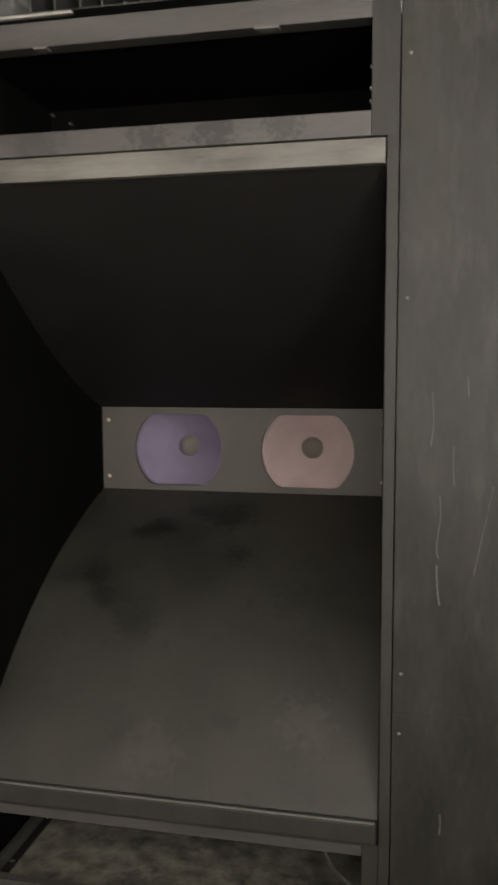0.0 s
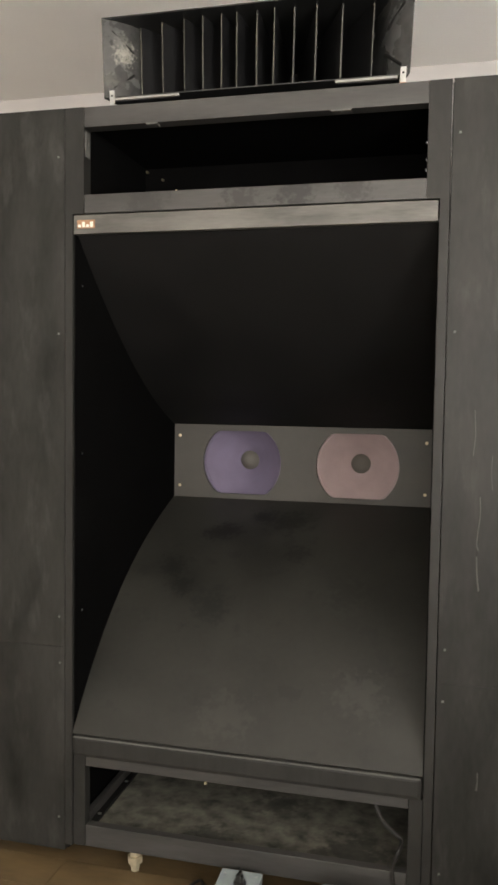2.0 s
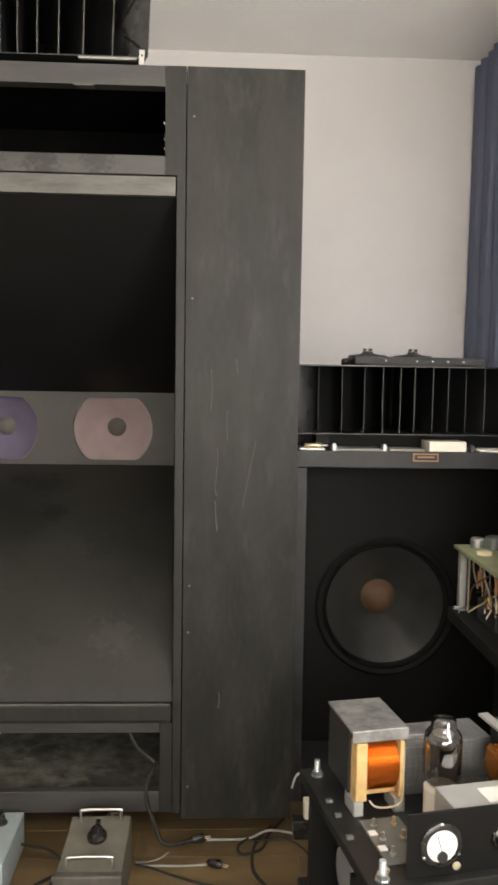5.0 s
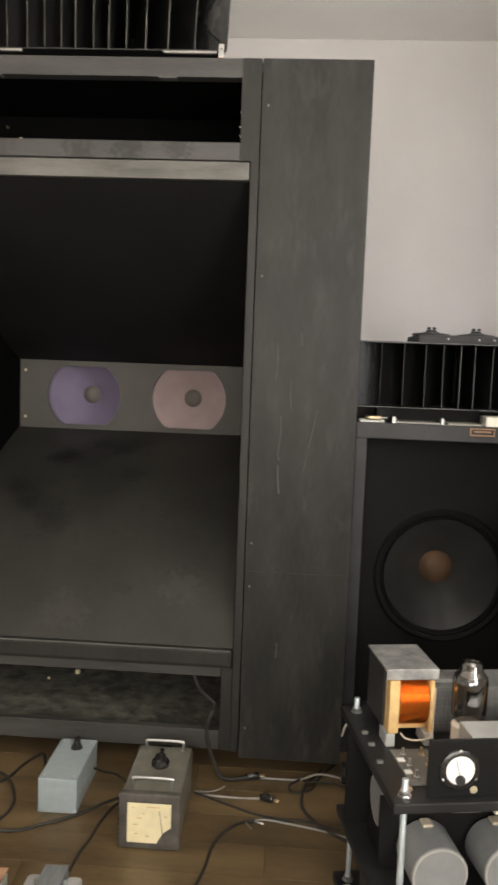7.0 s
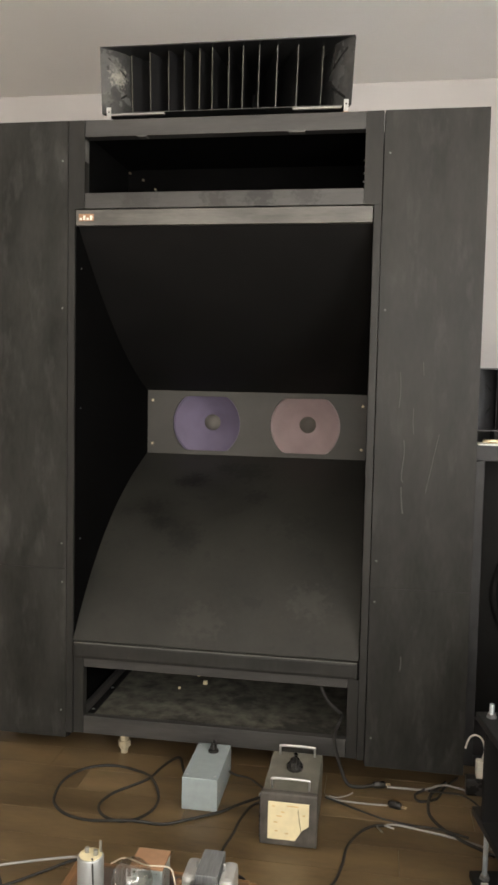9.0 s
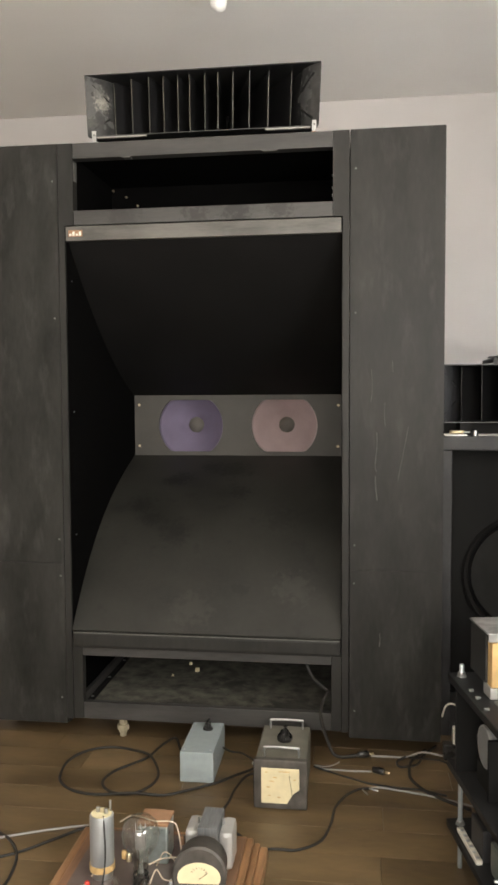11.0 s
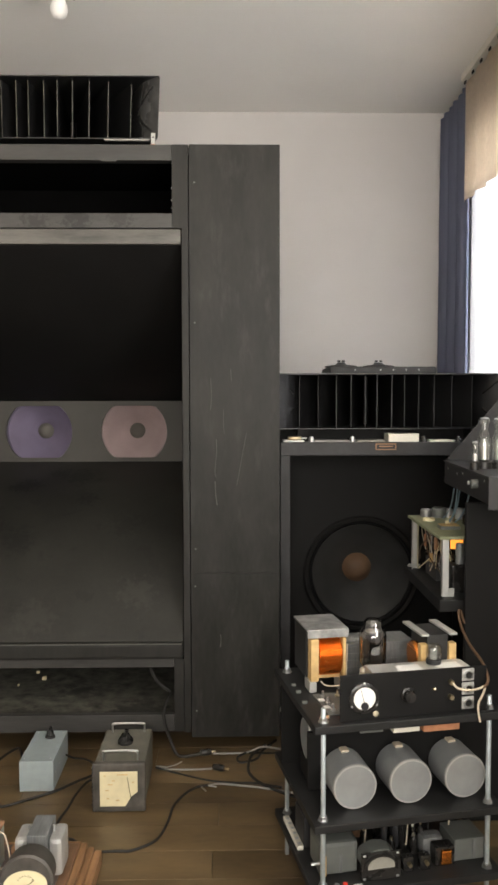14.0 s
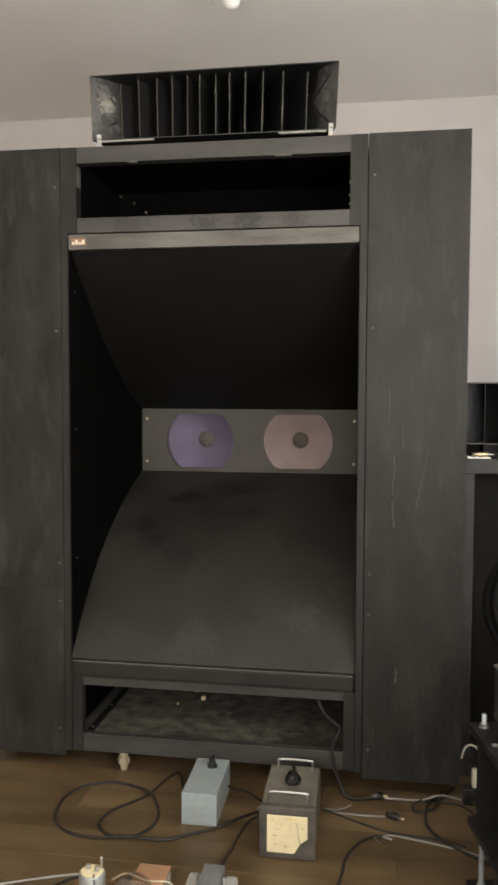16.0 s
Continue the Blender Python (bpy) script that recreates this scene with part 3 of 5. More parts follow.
def sectoral_horn(label, w, h, m, edges, edge_mat, flare_mat, brackets=True, taper=0.0):
    """A wide black sheet-metal horn with upright vanes; its mouth looks along -y, its base centre is the origin."""
    t = thing("sectoral_horn", label, "horn", m=m)
    hw = w / 2
    for z0, z1, nm in ((0.0, 0.003, "bottom_plate"), (h - 0.003, h, "top_plate")):
        bm = bmesh.new()
        prof = [(-hw, 0), (-hw * 0.93, 0.08), (-hw * 0.72, 0.2), (-0.1, 0.46), (0.1, 0.46), (hw * 0.72, 0.2), (hw * 0.93, 0.08), (hw, 0)]
        lo, hi = [bm.verts.new((x, y, z0)) for x, y in prof], [bm.verts.new((x, y, z1)) for x, y in prof]
        bm.faces.new(lo), bm.faces.new(hi)
        for i in range(len(prof)):
            j = (i + 1) % len(prof)
            bm.faces.new((lo[i], lo[j], hi[j], hi[i]))
        part(nm, bm, GLOSSBLACK, t)
    for sx in (-1, 1):
        prof = [(sx * (hw - u), v) for u, v in ((0.0, 0.0), (0.02, 0.012), (0.042, 0.03), (0.062, 0.055), (0.08, 0.09), (0.1, 0.14), (0.14, 0.22), (0.2, 0.33), (0.27, 0.455))]
        fl = part("side_flare", upright_sheet(prof, 0.0032, h - 0.0032, 0.003), flare_mat, t, "curved glossy flare")
        for za, zb in ((0.03, 0.075), (h - 0.03, h - 0.075)):
            part("crease", Rod((sx * (hw - 0.022), 0.013, za), (sx * (hw - 0.066), 0.056, zb), 0.004, 6), BLACK, fl)
        if not brackets:
            part("rest", Box(sx * (hw - 0.1) - 0.02, sx * (hw - 0.1) + 0.02, 0.02, 0.2, -0.0462, -0.0003), BLACK, t)
            continue
        bx_ = sx * (hw - 0.024) + (0.01 if sx > 0 else 0.0)
        br = part("bracket", Box(bx_ - 0.007, bx_ + 0.007, -0.004, -0.0005, -0.018, 0.018), ALUDULL, t, "small metal angle bracket")
        part("bracket_hole", Lathe([(0, 0), (0.003, 0), (0.003, 0.0006), (0, 0.0006)], 8, pose(bx_, -0.0043, 0.004, 90, 0, 0)), BLACK, br)
        a, b = sorted((sx * hw * 0.93, sx * hw * (0.48 if sx < 0 else 0.55)))
        part("shim", Box(a, b, 0.0, 0.012, -0.0055, -0.0004), GREYWIRE, t, "pale packing strip under the mouth")
        part("bracket_foot", Box(bx_ - 0.008, bx_ + 0.008, -0.004, 0.02, -0.0205, -0.0182), CARD if sx > 0 else ALUDULL, br)
    for k, f in enumerate(edges):
        x = -hw + w * f
        b = (x * 0.25, 0.44)
        a = (x, 0.035 + 0.06 * abs(x / hw) ** 3)
        v = part("vane", upright_sheet([a, ((a[0] + b[0]) / 2, (a[1] + b[1]) / 2), b], 0.0035, h - 0.0035, 0.0025), DULL, t)
        # thin strip in its own tone along the vane's front
        part("vane_edge", Box(a[0] - 0.0005, a[0] + 0.0005, a[1] - 0.0022, a[1] - 0.0004, 0.0036, h - 0.0036), edge_mat, v, "thin front edge of the vane")
    for o in t.children_recursive:
        for v in o.data.vertices:
            v.co.x *= 1 - taper * (1 - v.co.z / h)
    part("throat", Box(-0.16, 0.16, 0.462, 0.5, -0.002, h + 0.002), BLACK, t)
    return t


EDGES = (0.104, 0.186, 0.265, 0.33, 0.393, 0.444, 0.51, 0.566, 0.63, 0.70, 0.78, 0.875)
h1 = sectoral_horn("glossy black sheet-metal sectoral horn on top of the cabinet", 0.805, 0.207, pose(0.0025, F + 0.006, 2.1112), EDGES, OLIVE, FLARE, taper=0.022)
part("nameplate", Box(-0.362, -0.345, 0.06, 0.061, 0.105, 0.11), BRASS, h1, "tiny brass plate")

# ---- second loudspeaker ----
s2 = thing("woofer_cabinet", "black bass cabinet with a recessed cone woofer and a small plate", "loudspeaker")
X0, X1, Y2, Z2 = 0.822, 1.60, 0.2, 1.078
for a, b in ((X0, X0 + 0.036), (X1 - 0.036, X1)):
    part("side_panel", Box(a, b, Y2, 1.0, 0.0, Z2 - 0.0505, bevel=0.002), SLATE, s2)
part("top_rail", Box(X0, X1, Y2, 0.26, Z2 - 0.050, Z2, bevel=0.003), SLATE, s2)
part("top_panel", Box(X0, X1, 0.2605, 1.0, Z2 - 0.03, Z2 - 0.001), SLATE, s2)
part("bottom_panel", Box(X0 + 0.0365, X1 - 0.0365, Y2, 1.0, 0.0, 0.04), SLATE, s2)
wc = (1.172, 0.52)
circle = [(wc[0] + 0.215 * math.cos(a), wc[1] + 0.215 * math.sin(a)) for a in [2 * math.pi * i / 48 for i in range(48)]]
part("front_board", holed_board(X0 + 0.037, X1 - 0.037, 0.041, Z2 - 0.031, 0.52, 0.54, [circle]), BLACK, s2, "black recessed front board")
part("back_panel", Box(X0 + 0.037, X1 - 0.037, 0.98, 0.998, 0.041, Z2 - 0.031), BLACK, s2)
d = part("woofer", Lathe([(0.215, -0.002), (0.237, -0.004), (0.24, -0.014), (0.232, -0.02), (0.218, -0.016), (0.211, 0.0)], 64, pose(wc[0], 0.518, wc[1], -90, 0, 0)), BLACK, s2, "large black paper cone woofer")
part("surround", Lathe([(0.215, -0.004), (0.212, -0.01), (0.208, -0.004), (0.204, -0.01), (0.2, -0.002)], 64, pose(wc[0], 0.52, wc[1], -90, 0, 0)), DULL, d)
part("cone", Lathe([(0.2, -0.002), (0.15, 0.04), (0.1, 0.084), (0.062, 0.118)], 64, pose(wc[0], 0.52, wc[1], -90, 0, 0)), CONEB, d)
part("dust_cap", Lathe([(0, 0.084), (0.027, 0.088), (0.048, 0.099), (0.062, 0.118)], 32, pose(wc[0], 0.52, wc[1], -90, 0, 0)), CAPB, d, "brown dust cap")
pl = part("plate", Box(1.172, 1.248, Y2 - 0.003, Y2 - 0.0004, 1.049, 1.073), CARD, s2, "small copper-framed plate with unreadable print")
part("plate_face", Box(1.176, 1.244, Y2 - 0.0042, Y2 - 0.0032, 1.053, 1.069), SLATE, pl)
part("print_bar", Box(1.184, 1.236, Y2 - 0.005, Y2 - 0.0044, 1.060, 1.065), CARD, pl)
h2 = sectoral_horn("black sheet-metal sectoral horn with vanes lying on the bass cabinet", 0.85, 0.207, pose(1.235, 0.235, 1.1245), EDGES, SLATE, FLAREDARK, False)
# added black filler: keeps the gap under the horn dark, hides the wall
part("dark_gap_filler", Box(-0.42, 0.42, 0.12, 0.3, -0.0462, -0.0003), BLACK, h2)
sl = part("rear_slab", Box(-0.21, 0.212, 0.16, 0.44, 0.2075, 0.238, bevel=0.009), SLATE, h2, "black flat cover on the horn")
for x in (-0.11, -0.01, 0.04, 0.09, 0.14):
    screw(sl, x, 0.1598, 0.225, 0.003)
for x in (-0.155, -0.005):
    k = part("wing_knob", Lathe([(0, 0.2383), (0.066, 0.2383), (0.06, 0.2435), (0.03, 0.247), (0.02, 0.25), (0.016, 0.256), (0, 0.257)], 20, pose(x, 0.24, 0)), SLATE, h2)
    for dx in (-0.009, 0.009):
        part("knob_ear", Box(x + dx - 0.006, x + dx + 0.006, 0.234, 0.246, 0.2572, 0.266, bevel=0.003), BAKE, k)
for x, wd, mt, nm, lb in ((0.835, 0.075, WHITE, "paper_slip", "white paper slip under the horn"), (0.945, 0.135, GREYWIRE, "paper_slip", "worn grey card under the horn"), (1.105, 0.105, DIALGREY, "paper_slip", "grey-white paper under the horn"), (1.222, 0.112, IVORY, "box", "flat white cardboard box under the horn"), (1.375, 0.09, IVORY, "paper_slip", "white paper slip under the horn")):
    tall = 0.03 if nm == "box" else 0.006
    tagged(part(nm, Box(x, x + wd, 0.207, 0.3, Z2 + 0.0005, Z2 + tall, bevel=0.001), mt), lb, "paper")
kp = thing("plug", "small brass connector lying on the bass cabinet", "plug")
part("body", Rod((0.85, 0.225, Z2 + 0.014), (0.9, 0.222, Z2 + 0.014), 0.007, 12), BRASS, kp)
part("tip", Rod((0.9005, 0.222, Z2 + 0.014), (0.92, 0.221, Z2 + 0.014), 0.003, 10), STEEL, kp)
for x in (0.937, 1.088, 1.352, 1.48):
    tagged(part("knob", Lathe([(0, 0), (0.009, 0), (0.01, 0.012), (0.006, 0.02), (0, 0.021)], 14, pose(x, 0.212, Z2 + 0.0006)), BAKE if x > 1.2 else STEEL), "small round terminal knob under the horn", "knob", "terminals under the horn")

# ---- window, curtains, bulb ----
for wy, nm in ((W1, "window_1"), (W2, "unseen_window_2")):
    wn_ = tagged(new(nm), "white framed window with a bright overcast sky", kind="structure")
    for a, b in ((wy[0], wy[0] + 0.06), (wy[1] - 0.06, wy[1]), ((wy[0] + wy[1]) / 2 - 0.04, (wy[0] + wy[1]) / 2 + 0.04)):
        part("window_frame", Box(XR + 0.06, XR + 0.11, a, b, WZ[0], WZ[1], bevel=0.004), IVORY, wn_)
    for a, b in ((WZ[0], WZ[0] + 0.06), (WZ[1] - 0.06, WZ[1])):
        part("window_frame", Box(XR + 0.0605, XR + 0.1095, wy[0] + 0.0605, (wy[0] + wy[1]) / 2 - 0.0405, a, b, bevel=0.004), IVORY, wn_)
        part("window_frame", Box(XR + 0.0605, XR + 0.1095, (wy[0] + wy[1]) / 2 + 0.0405, wy[1] - 0.0605, a, b, bevel=0.004), IVORY, wn_)
tagged(part("backdrop", Box(4.5, 4.52, -9, 9, -0.3, 6), SKYGLOW), "bright overcast sky outside the window", kind="structure")


def curtain(name, material, y0, y1, z0, z1, x, amp, waves, label, seed):
    rng = random.Random(seed)
    bm = bmesh.new()
    n = waves * 8
    cols = []
    ph = [rng.uniform(-0.5, 0.5) for _ in range(waves + 2)]
    for i in range(n + 1):
        u = i / n
        col = []
        for j in range(9):
            v = j / 8
            a = amp * (0.55 + 0.45 * v)
            k = u * waves
            col.append(bm.verts.new((x + a * math.sin(2 * math.pi * k + ph[int(k)] * 0.8) * (0.7 + 0.3 * math.sin(3.1 * k)), y0 + (y1 - y0) * u, z1 + (z0 - z1) * v)))
        cols.append(col)
    for a, b in zip(cols, cols[1:]):
        for j in range(8):
            bm.faces.new((a[j], b[j], b[j + 1], a[j + 1])).smooth = True
    t = tagged(part(name, bm, material), label, "curtain")
    so = t.modifiers.new("solid", "SOLIDIFY")
    so.thickness = 0.002
    return t


curtain("curtain", NAVY, 1.08, 1.575, 0.05, 2.705, 1.755, 0.024, 6, "long dark blue curtain hanging beside the window", 3)
curtain("curtain", SHEER, -0.5, 1.07, 0.1, 2.66, 1.775, 0.012, 14, "white sheer curtain hanging before the window", 5)
curtain("curtain", PELMET, -0.5, 1.075, 2.16, 2.70, 1.74, 0.014, 10, "short apricot valance hanging over the window", 8)
rail = thing("curtain_rail", "white ceiling curtain rail with dark hooks", "rail")
part("rail", Box(1.72, 1.79, -0.55, 1.09, 2.715, 2.7495, bevel=0.004), IVORY, rail)
for i in range(14):
    part("hook", Box(1.732, 1.737, -0.5 + i * 0.12, -0.475 + i * 0.12, 2.703, 2.7148), BLACK, rail)
bulb = thing("ceiling_bulb", "bare white light bulb in a grey lampholder under the ceiling", "light bulb")
bx, by = 0.03, 0.225
part("lampholder", Lathe([(0, 2.7495), (0.02, 2.7495), (0.02, 2.735), (0.016, 2.73), (0.016, 2.692), (0, 2.692)], 16, pose(bx, by, 0)), GREYCAN, bulb)
part("glass_globe", Lathe([(0.014, 2.6915), (0.015, 2.68), (0.022, 2.662), (0.03, 2.64), (0.031, 2.625), (0.026, 2.607), (0.014, 2.597), (0, 2.594)], 24, pose(bx, by, 0)), WHITE, bulb, "white opal glass globe")
part("wire_loop", Wire([(bx + 0.02, by, 2.7), (bx + 0.04, by, 2.675), (bx + 0.055, by, 2.665), (bx + 0.05, by, 2.69), (bx + 0.035, by, 2.72), (bx + 0.03, by, 2.749)], 0.004, 8, 6), GREYWIRE, bulb)

# ---- things on the floor ----
gb = thing("control_box", "blue-grey hammered metal box with a black pointer knob on the floor", "box", m=pose(-0.03, -0.256, 0, 0, 0, 0.6))
part("case", Box(0, 0.108, 0, 0.235, 0.0, 0.098, bevel=0.003), HAMMER, gb)
k = part("knob", Lathe([(0, 0.1002), (0.017, 0.1002), (0.016, 0.106), (0.011, 0.108), (0.01, 0.122), (0, 0.123)], 20, pose(0.06, 0.18, -0.002)), BAKE, gb, "black pointer knob")
part("pointer", Box(0.056, 0.064, 0.167, 0.198, 0.1065, 0.128, bevel=0.002), BAKE, k)
for x, y in ((0.012, 0.02), (0.096, 0.02), (0.012, 0.215), (0.096, 0.215)):
    screw(gb, x, y, 0.098, 0.003, STEEL, (0, 0, 0))
for y in (0.03, 0.09, 0.19):
    screw(gb, 0.108, y, 0.05, 0.003, STEEL, (0, 90, 0))
part("cable_gland", Rod((-0.012, 0.15, 0.02), (-0.0002, 0.15, 0.02), 0.007, 12), STEEL, gb)

mb = thing("meter_box", "dusty old test meter with yellowed dial and two carrying handles", "meter", m=pose(0.2275, -0.392, 0, 0, 0, 0.5) @ Matrix.Diagonal((0.8, 1, 1, 1)))
part("case", Box(0.0, 0.19, 0.022, 0.272, 0.012, 0.142, bevel=0.004), OLIVE, mb)
fr = part("front_frame", Box(-0.004, 0.194, 0.0, 0.0218, 0.003, 0.151, bevel=0.005), DUSTBAKE, mb, "black ribbed front frame")
part("dial", Box(0.025, 0.166, -0.004, -0.0005, 0.022, 0.128, bevel=0.004), CREAM, fr, "yellowed dial with faint marks")
bm = bmesh.new()
vs = [bm.verts.new(v) for v in ((0.118, -0.006, 0.02), (0.168, -0.006, 0.02), (0.168, -0.006, 0.068), (0.142, -0.006, 0.052))]
bm.faces.new(vs)
g = bmesh.ops.extrude_face_region(bm, geom=list(bm.faces))
bmesh.ops.translate(bm, verts=[v for v in g["geom"] if isinstance(v, bmesh.types.BMVert)], vec=(0, 0.0018, 0))
part("corner_plate", bm, DUSTBAKE, fr)
part("needle", Rod((0.14, -0.0052, 0.05), (0.128, -0.0052, 0.112), 0.0009, 6), BAKE, fr)
for x, z, w in ((0.04, 0.115, 0.008), (0.055, 0.088, 0.018), (0.045, 0.07, 0.014), (0.09, 0.118, 0.04), (0.07, 0.1, 0.012), (0.145, 0.095, 0.008), (0.05, 0.045, 0.01), (0.085, 0.04, 0.012)):
    part("print_bar", Box(x, x + w, -0.0048, -0.0042, z, z + 0.0025), TAN, fr)
for i in range(9):
    for x in (-0.0035, 0.188):
        part("rib", Box(x - 0.003, x + 0.0045, 0.003, 0.02, 0.02 + i * 0.0135, 0.027 + i * 0.0135, bevel=0.001), BAKE, fr)
for y in (0.045, 0.25):
    part("handle", Wire([(0.03, y, 0.142), (0.03, y, 0.162), (0.04, y, 0.17), (0.15, y, 0.17), (0.16, y, 0.162), (0.16, y, 0.142)], 0.004, 8, 6), STEEL, mb, "bright metal carrying handle")
k = part("knob", Lathe([(0, 0.1422), (0.03, 0.1422), (0.031, 0.15), (0.026, 0.156), (0.019, 0.158), (0.017, 0.168), (0, 0.17)], 24, pose(0.095, 0.17, 0)), BAKE, mb, "black selector knob")
part("pointer", Box(0.087, 0.103, 0.128, 0.2, 0.156, 0.176, bevel=0.005), BAKE, k)
for x in (0.008, 0.178):
    for y in (0.03, 0.25):
        part("rubber_foot", Lathe([(0, 0), (0.008, 0), (0.009, 0.0118), (0, 0.0118)], 12, pose(x, y, 0)), RUBBER, mb)
part("terminal", Rod((-0.016, 0.05, 0.115), (-0.0002, 0.05, 0.115), 0.005, 10), STEEL, mb)


def cable(label, pts, r, material=None, z=None):
    r *= 0.8
    z = r if z is None else z
    return tagged(part("cable", Wire([(p[0], p[1], p[2] if len(p) > 2 else z) for p in pts], r, 8, 6), material or RUBBER), label, "cable")


cable("thick black cable looped on the floor boards", [(-0.05, -0.11, 0.02), (-0.08, -0.03), (-0.112, 0.05), (-0.137, 0.02), (-0.155, -0.034), (-0.173, -0.108), (-0.216, -0.167), (-0.258, -0.224), (-0.272, -0.295), (-0.237, -0.347), (-0.183, -0.363), (-0.135, -0.337), (-0.107, -0.274),
    (-0.115, -0.2), (-0.162, -0.121, 0.016), (-0.233, -0.063), (-0.318, -0.049), (-0.393, -0.085), (-0.432, -0.166), (-0.423, -0.266), (-0.395, -0.322), (-0.338, -0.364), (-0.262, -0.376), (-0.152, -0.371, 0.014), (-0.06, -0.355), (0.001, -0.32), (0.085, -0.26), (0.14, -0.2), (0.19, -0.15), (0.21, -0.16, 0.03)], 0.0055)
cable("black cable running from the meter to the amplifier board", [(0.222, -0.2, 0.02), (0.176, -0.2), (0.153, -0.289), (0.146, -0.363), (0.133, -0.44), (0.125, -0.56), (0.12, -0.62)], 0.005)
cable("black cable between the two boxes", [(0.075, -0.06, 0.03), (0.1, -0.03), (0.14, -0.04), (0.19, -0.09), (0.22, -0.12)], 0.0045)
cable("long black cable curving over the floor", [(0.2, -0.66, 0.075), (0.215, -0.625, 0.05), (0.25, -0.60), (0.324, -0.600), (0.37, -0.597), (0.43, -0.546), (0.455, -0.45), (0.464, -0.363), (0.496, -0.285), (0.534, -0.243), (0.565, -0.235)], 0.005)
cable("grey cable lying across the floor boards", [(-0.62, -0.72), (-0.425, -0.626), (-0.329, -0.583), (-0.237, -0.55), (-0.18, -0.58, 0.02)], 0.0045, GREYWIRE)
cable("black cable on the floor", [(-0.55, -0.83), (-0.46, -0.76), (-0.372, -0.701), (-0.301, -0.629), (-0.233, -0.562), (-0.17, -0.6, 0.02)], 0.005)
cable("black cable curl on the floor", [(-0.5, -0.6), (-0.43, -0.64), (-0.38, -0.70), (-0.355, -0.77), (-0.35, -0.86), (-0.4, -0.95)], 0.005)
cable("grey twin lead ending in a plug", [(0.39, -0.13, 0.02), (0.41, -0.117), (0.452, -0.12), (0.51, -0.122), (0.575, -0.118)], 0.004, GREYWIRE)
cable("black lead on the floor", [(0.39, -0.14, 0.02), (0.42, -0.125), (0.482, -0.159), (0.566, -0.199), (0.647, -0.216), (0.716, -0.221), (0.80, -0.25)], 0.004)
cable("grey-white lead on the floor", [(0.571, -0.229), (0.604, -0.223), (0.673, -0.237), (0.751, -0.257), (0.841, -0.29), (0.92, -0.33)], 0.004, GREYWIRE)
cable("black cable bundle on the floor beside the wing", [(0.76, 0.06), (0.73, 0.01), (0.708, -0.03), (0.697, -0.09), (0.699, -0.156), (0.732, -0.222), (0.78, -0.272), (0.86, -0.33)], 0.006)
cable("black cable bundle on the floor beside the wing", [(0.80, 0.1), (0.752, 0.02), (0.725, -0.05), (0.672, -0.075), (0.66, -0.04), (0.69, 0.0)], 0.005)
cable("dark cable on the floor in front of the wing", [(0.575, -0.005), (0.628, -0.004), (0.69, 0.0), (0.745, 0.02, 0.014), (0.80, 0.03), (0.86, 0.0)], 0.0045, GREYWIRE)
cable("black cable on the floor behind the rack", [(0.70, -0.03, 0.016), (0.762, -0.005), (0.807, -0.012), (0.846, -0.066), (0.87, -0.182)], 0.004)
cable("thin black cable hanging out of the cabinet", [(0.35, 0.07, 0.302), (0.357, 0.055, 0.28), (0.376, 0.05, 0.245), (0.405, 0.05, 0.218), (0.425, 0.04, 0.205), (0.418, 0.0, 0.195), (0.407, -0.002, 0.166), (0.405, -0.002, 0.13), (0.414, -0.003, 0.09), (0.43, -0.006, 0.045), (0.45, -0.02, 0.01), (0.48, -0.03, 0.006), (0.53, -0.015, 0.008)], 0.0072)
cable("thin grey lead on the floor", [(0.47, -0.06), (0.45, -0.085), (0.42, -0.10), (0.40, -0.12, 0.015)], 0.0025, GREYWIRE)


def plug(x, y, turn, material, label):
    p = thing("plug", label, "plug", m=pose(x, y, 0, 0, 0, turn))
    part("body", Lathe([(0, 0), (0.007, 0), (0.011, 0.006), (0.011, 0.034), (0.009, 0.04), (0, 0.04)], 14, pose(0, 0, 0.011, 0, 90, 0)), material, p)
    for dy in (-0.004, 0.004):
        part("pin", Rod((0.0402, dy, 0.011), (0.057, dy, 0.011), 0.0018, 8), BRASS, p)


plug(0.578, -0.118, -22, BAKE, "black mains plug with brass pins on the floor")
plug(0.53, -0.016, 14, BAKE, "black jack plug lying on the floor")
for x, y, a in ((0.545, -0.245, -60), (0.565, -0.235, -20)):
    tagged(part("cable_lug", Rod((x, y, 0.004), (x + 0.03 * math.cos(radians(a)), y + 0.03 * math.sin(radians(a)), 0.004), 0.0025, 8), STEEL), "bare metal cable lug on the floor", "cable lug", "lugs on the floor")
sk = thing("wall_plug", "white mains plug with a pale looping lead behind the rack", "plug")
part("body", Box(0.845, 0.878, 0.0, 0.03, 0.055, 0.11, bevel=0.006), IVORY, sk)
part("base", Box(0.815, 0.9, -0.005, 0.035, 0.0, 0.0548, bevel=0.006), BAKE, sk)
part("lead", Wire([(0.862, 0.01, 0.1105), (0.868, 0.0, 0.15), (0.858, -0.004, 0.185), (0.838, -0.006, 0.197), (0.82, -0.006, 0.186), (0.81, 0.0, 0.15)], 0.003, 8, 6), IVORY, sk)

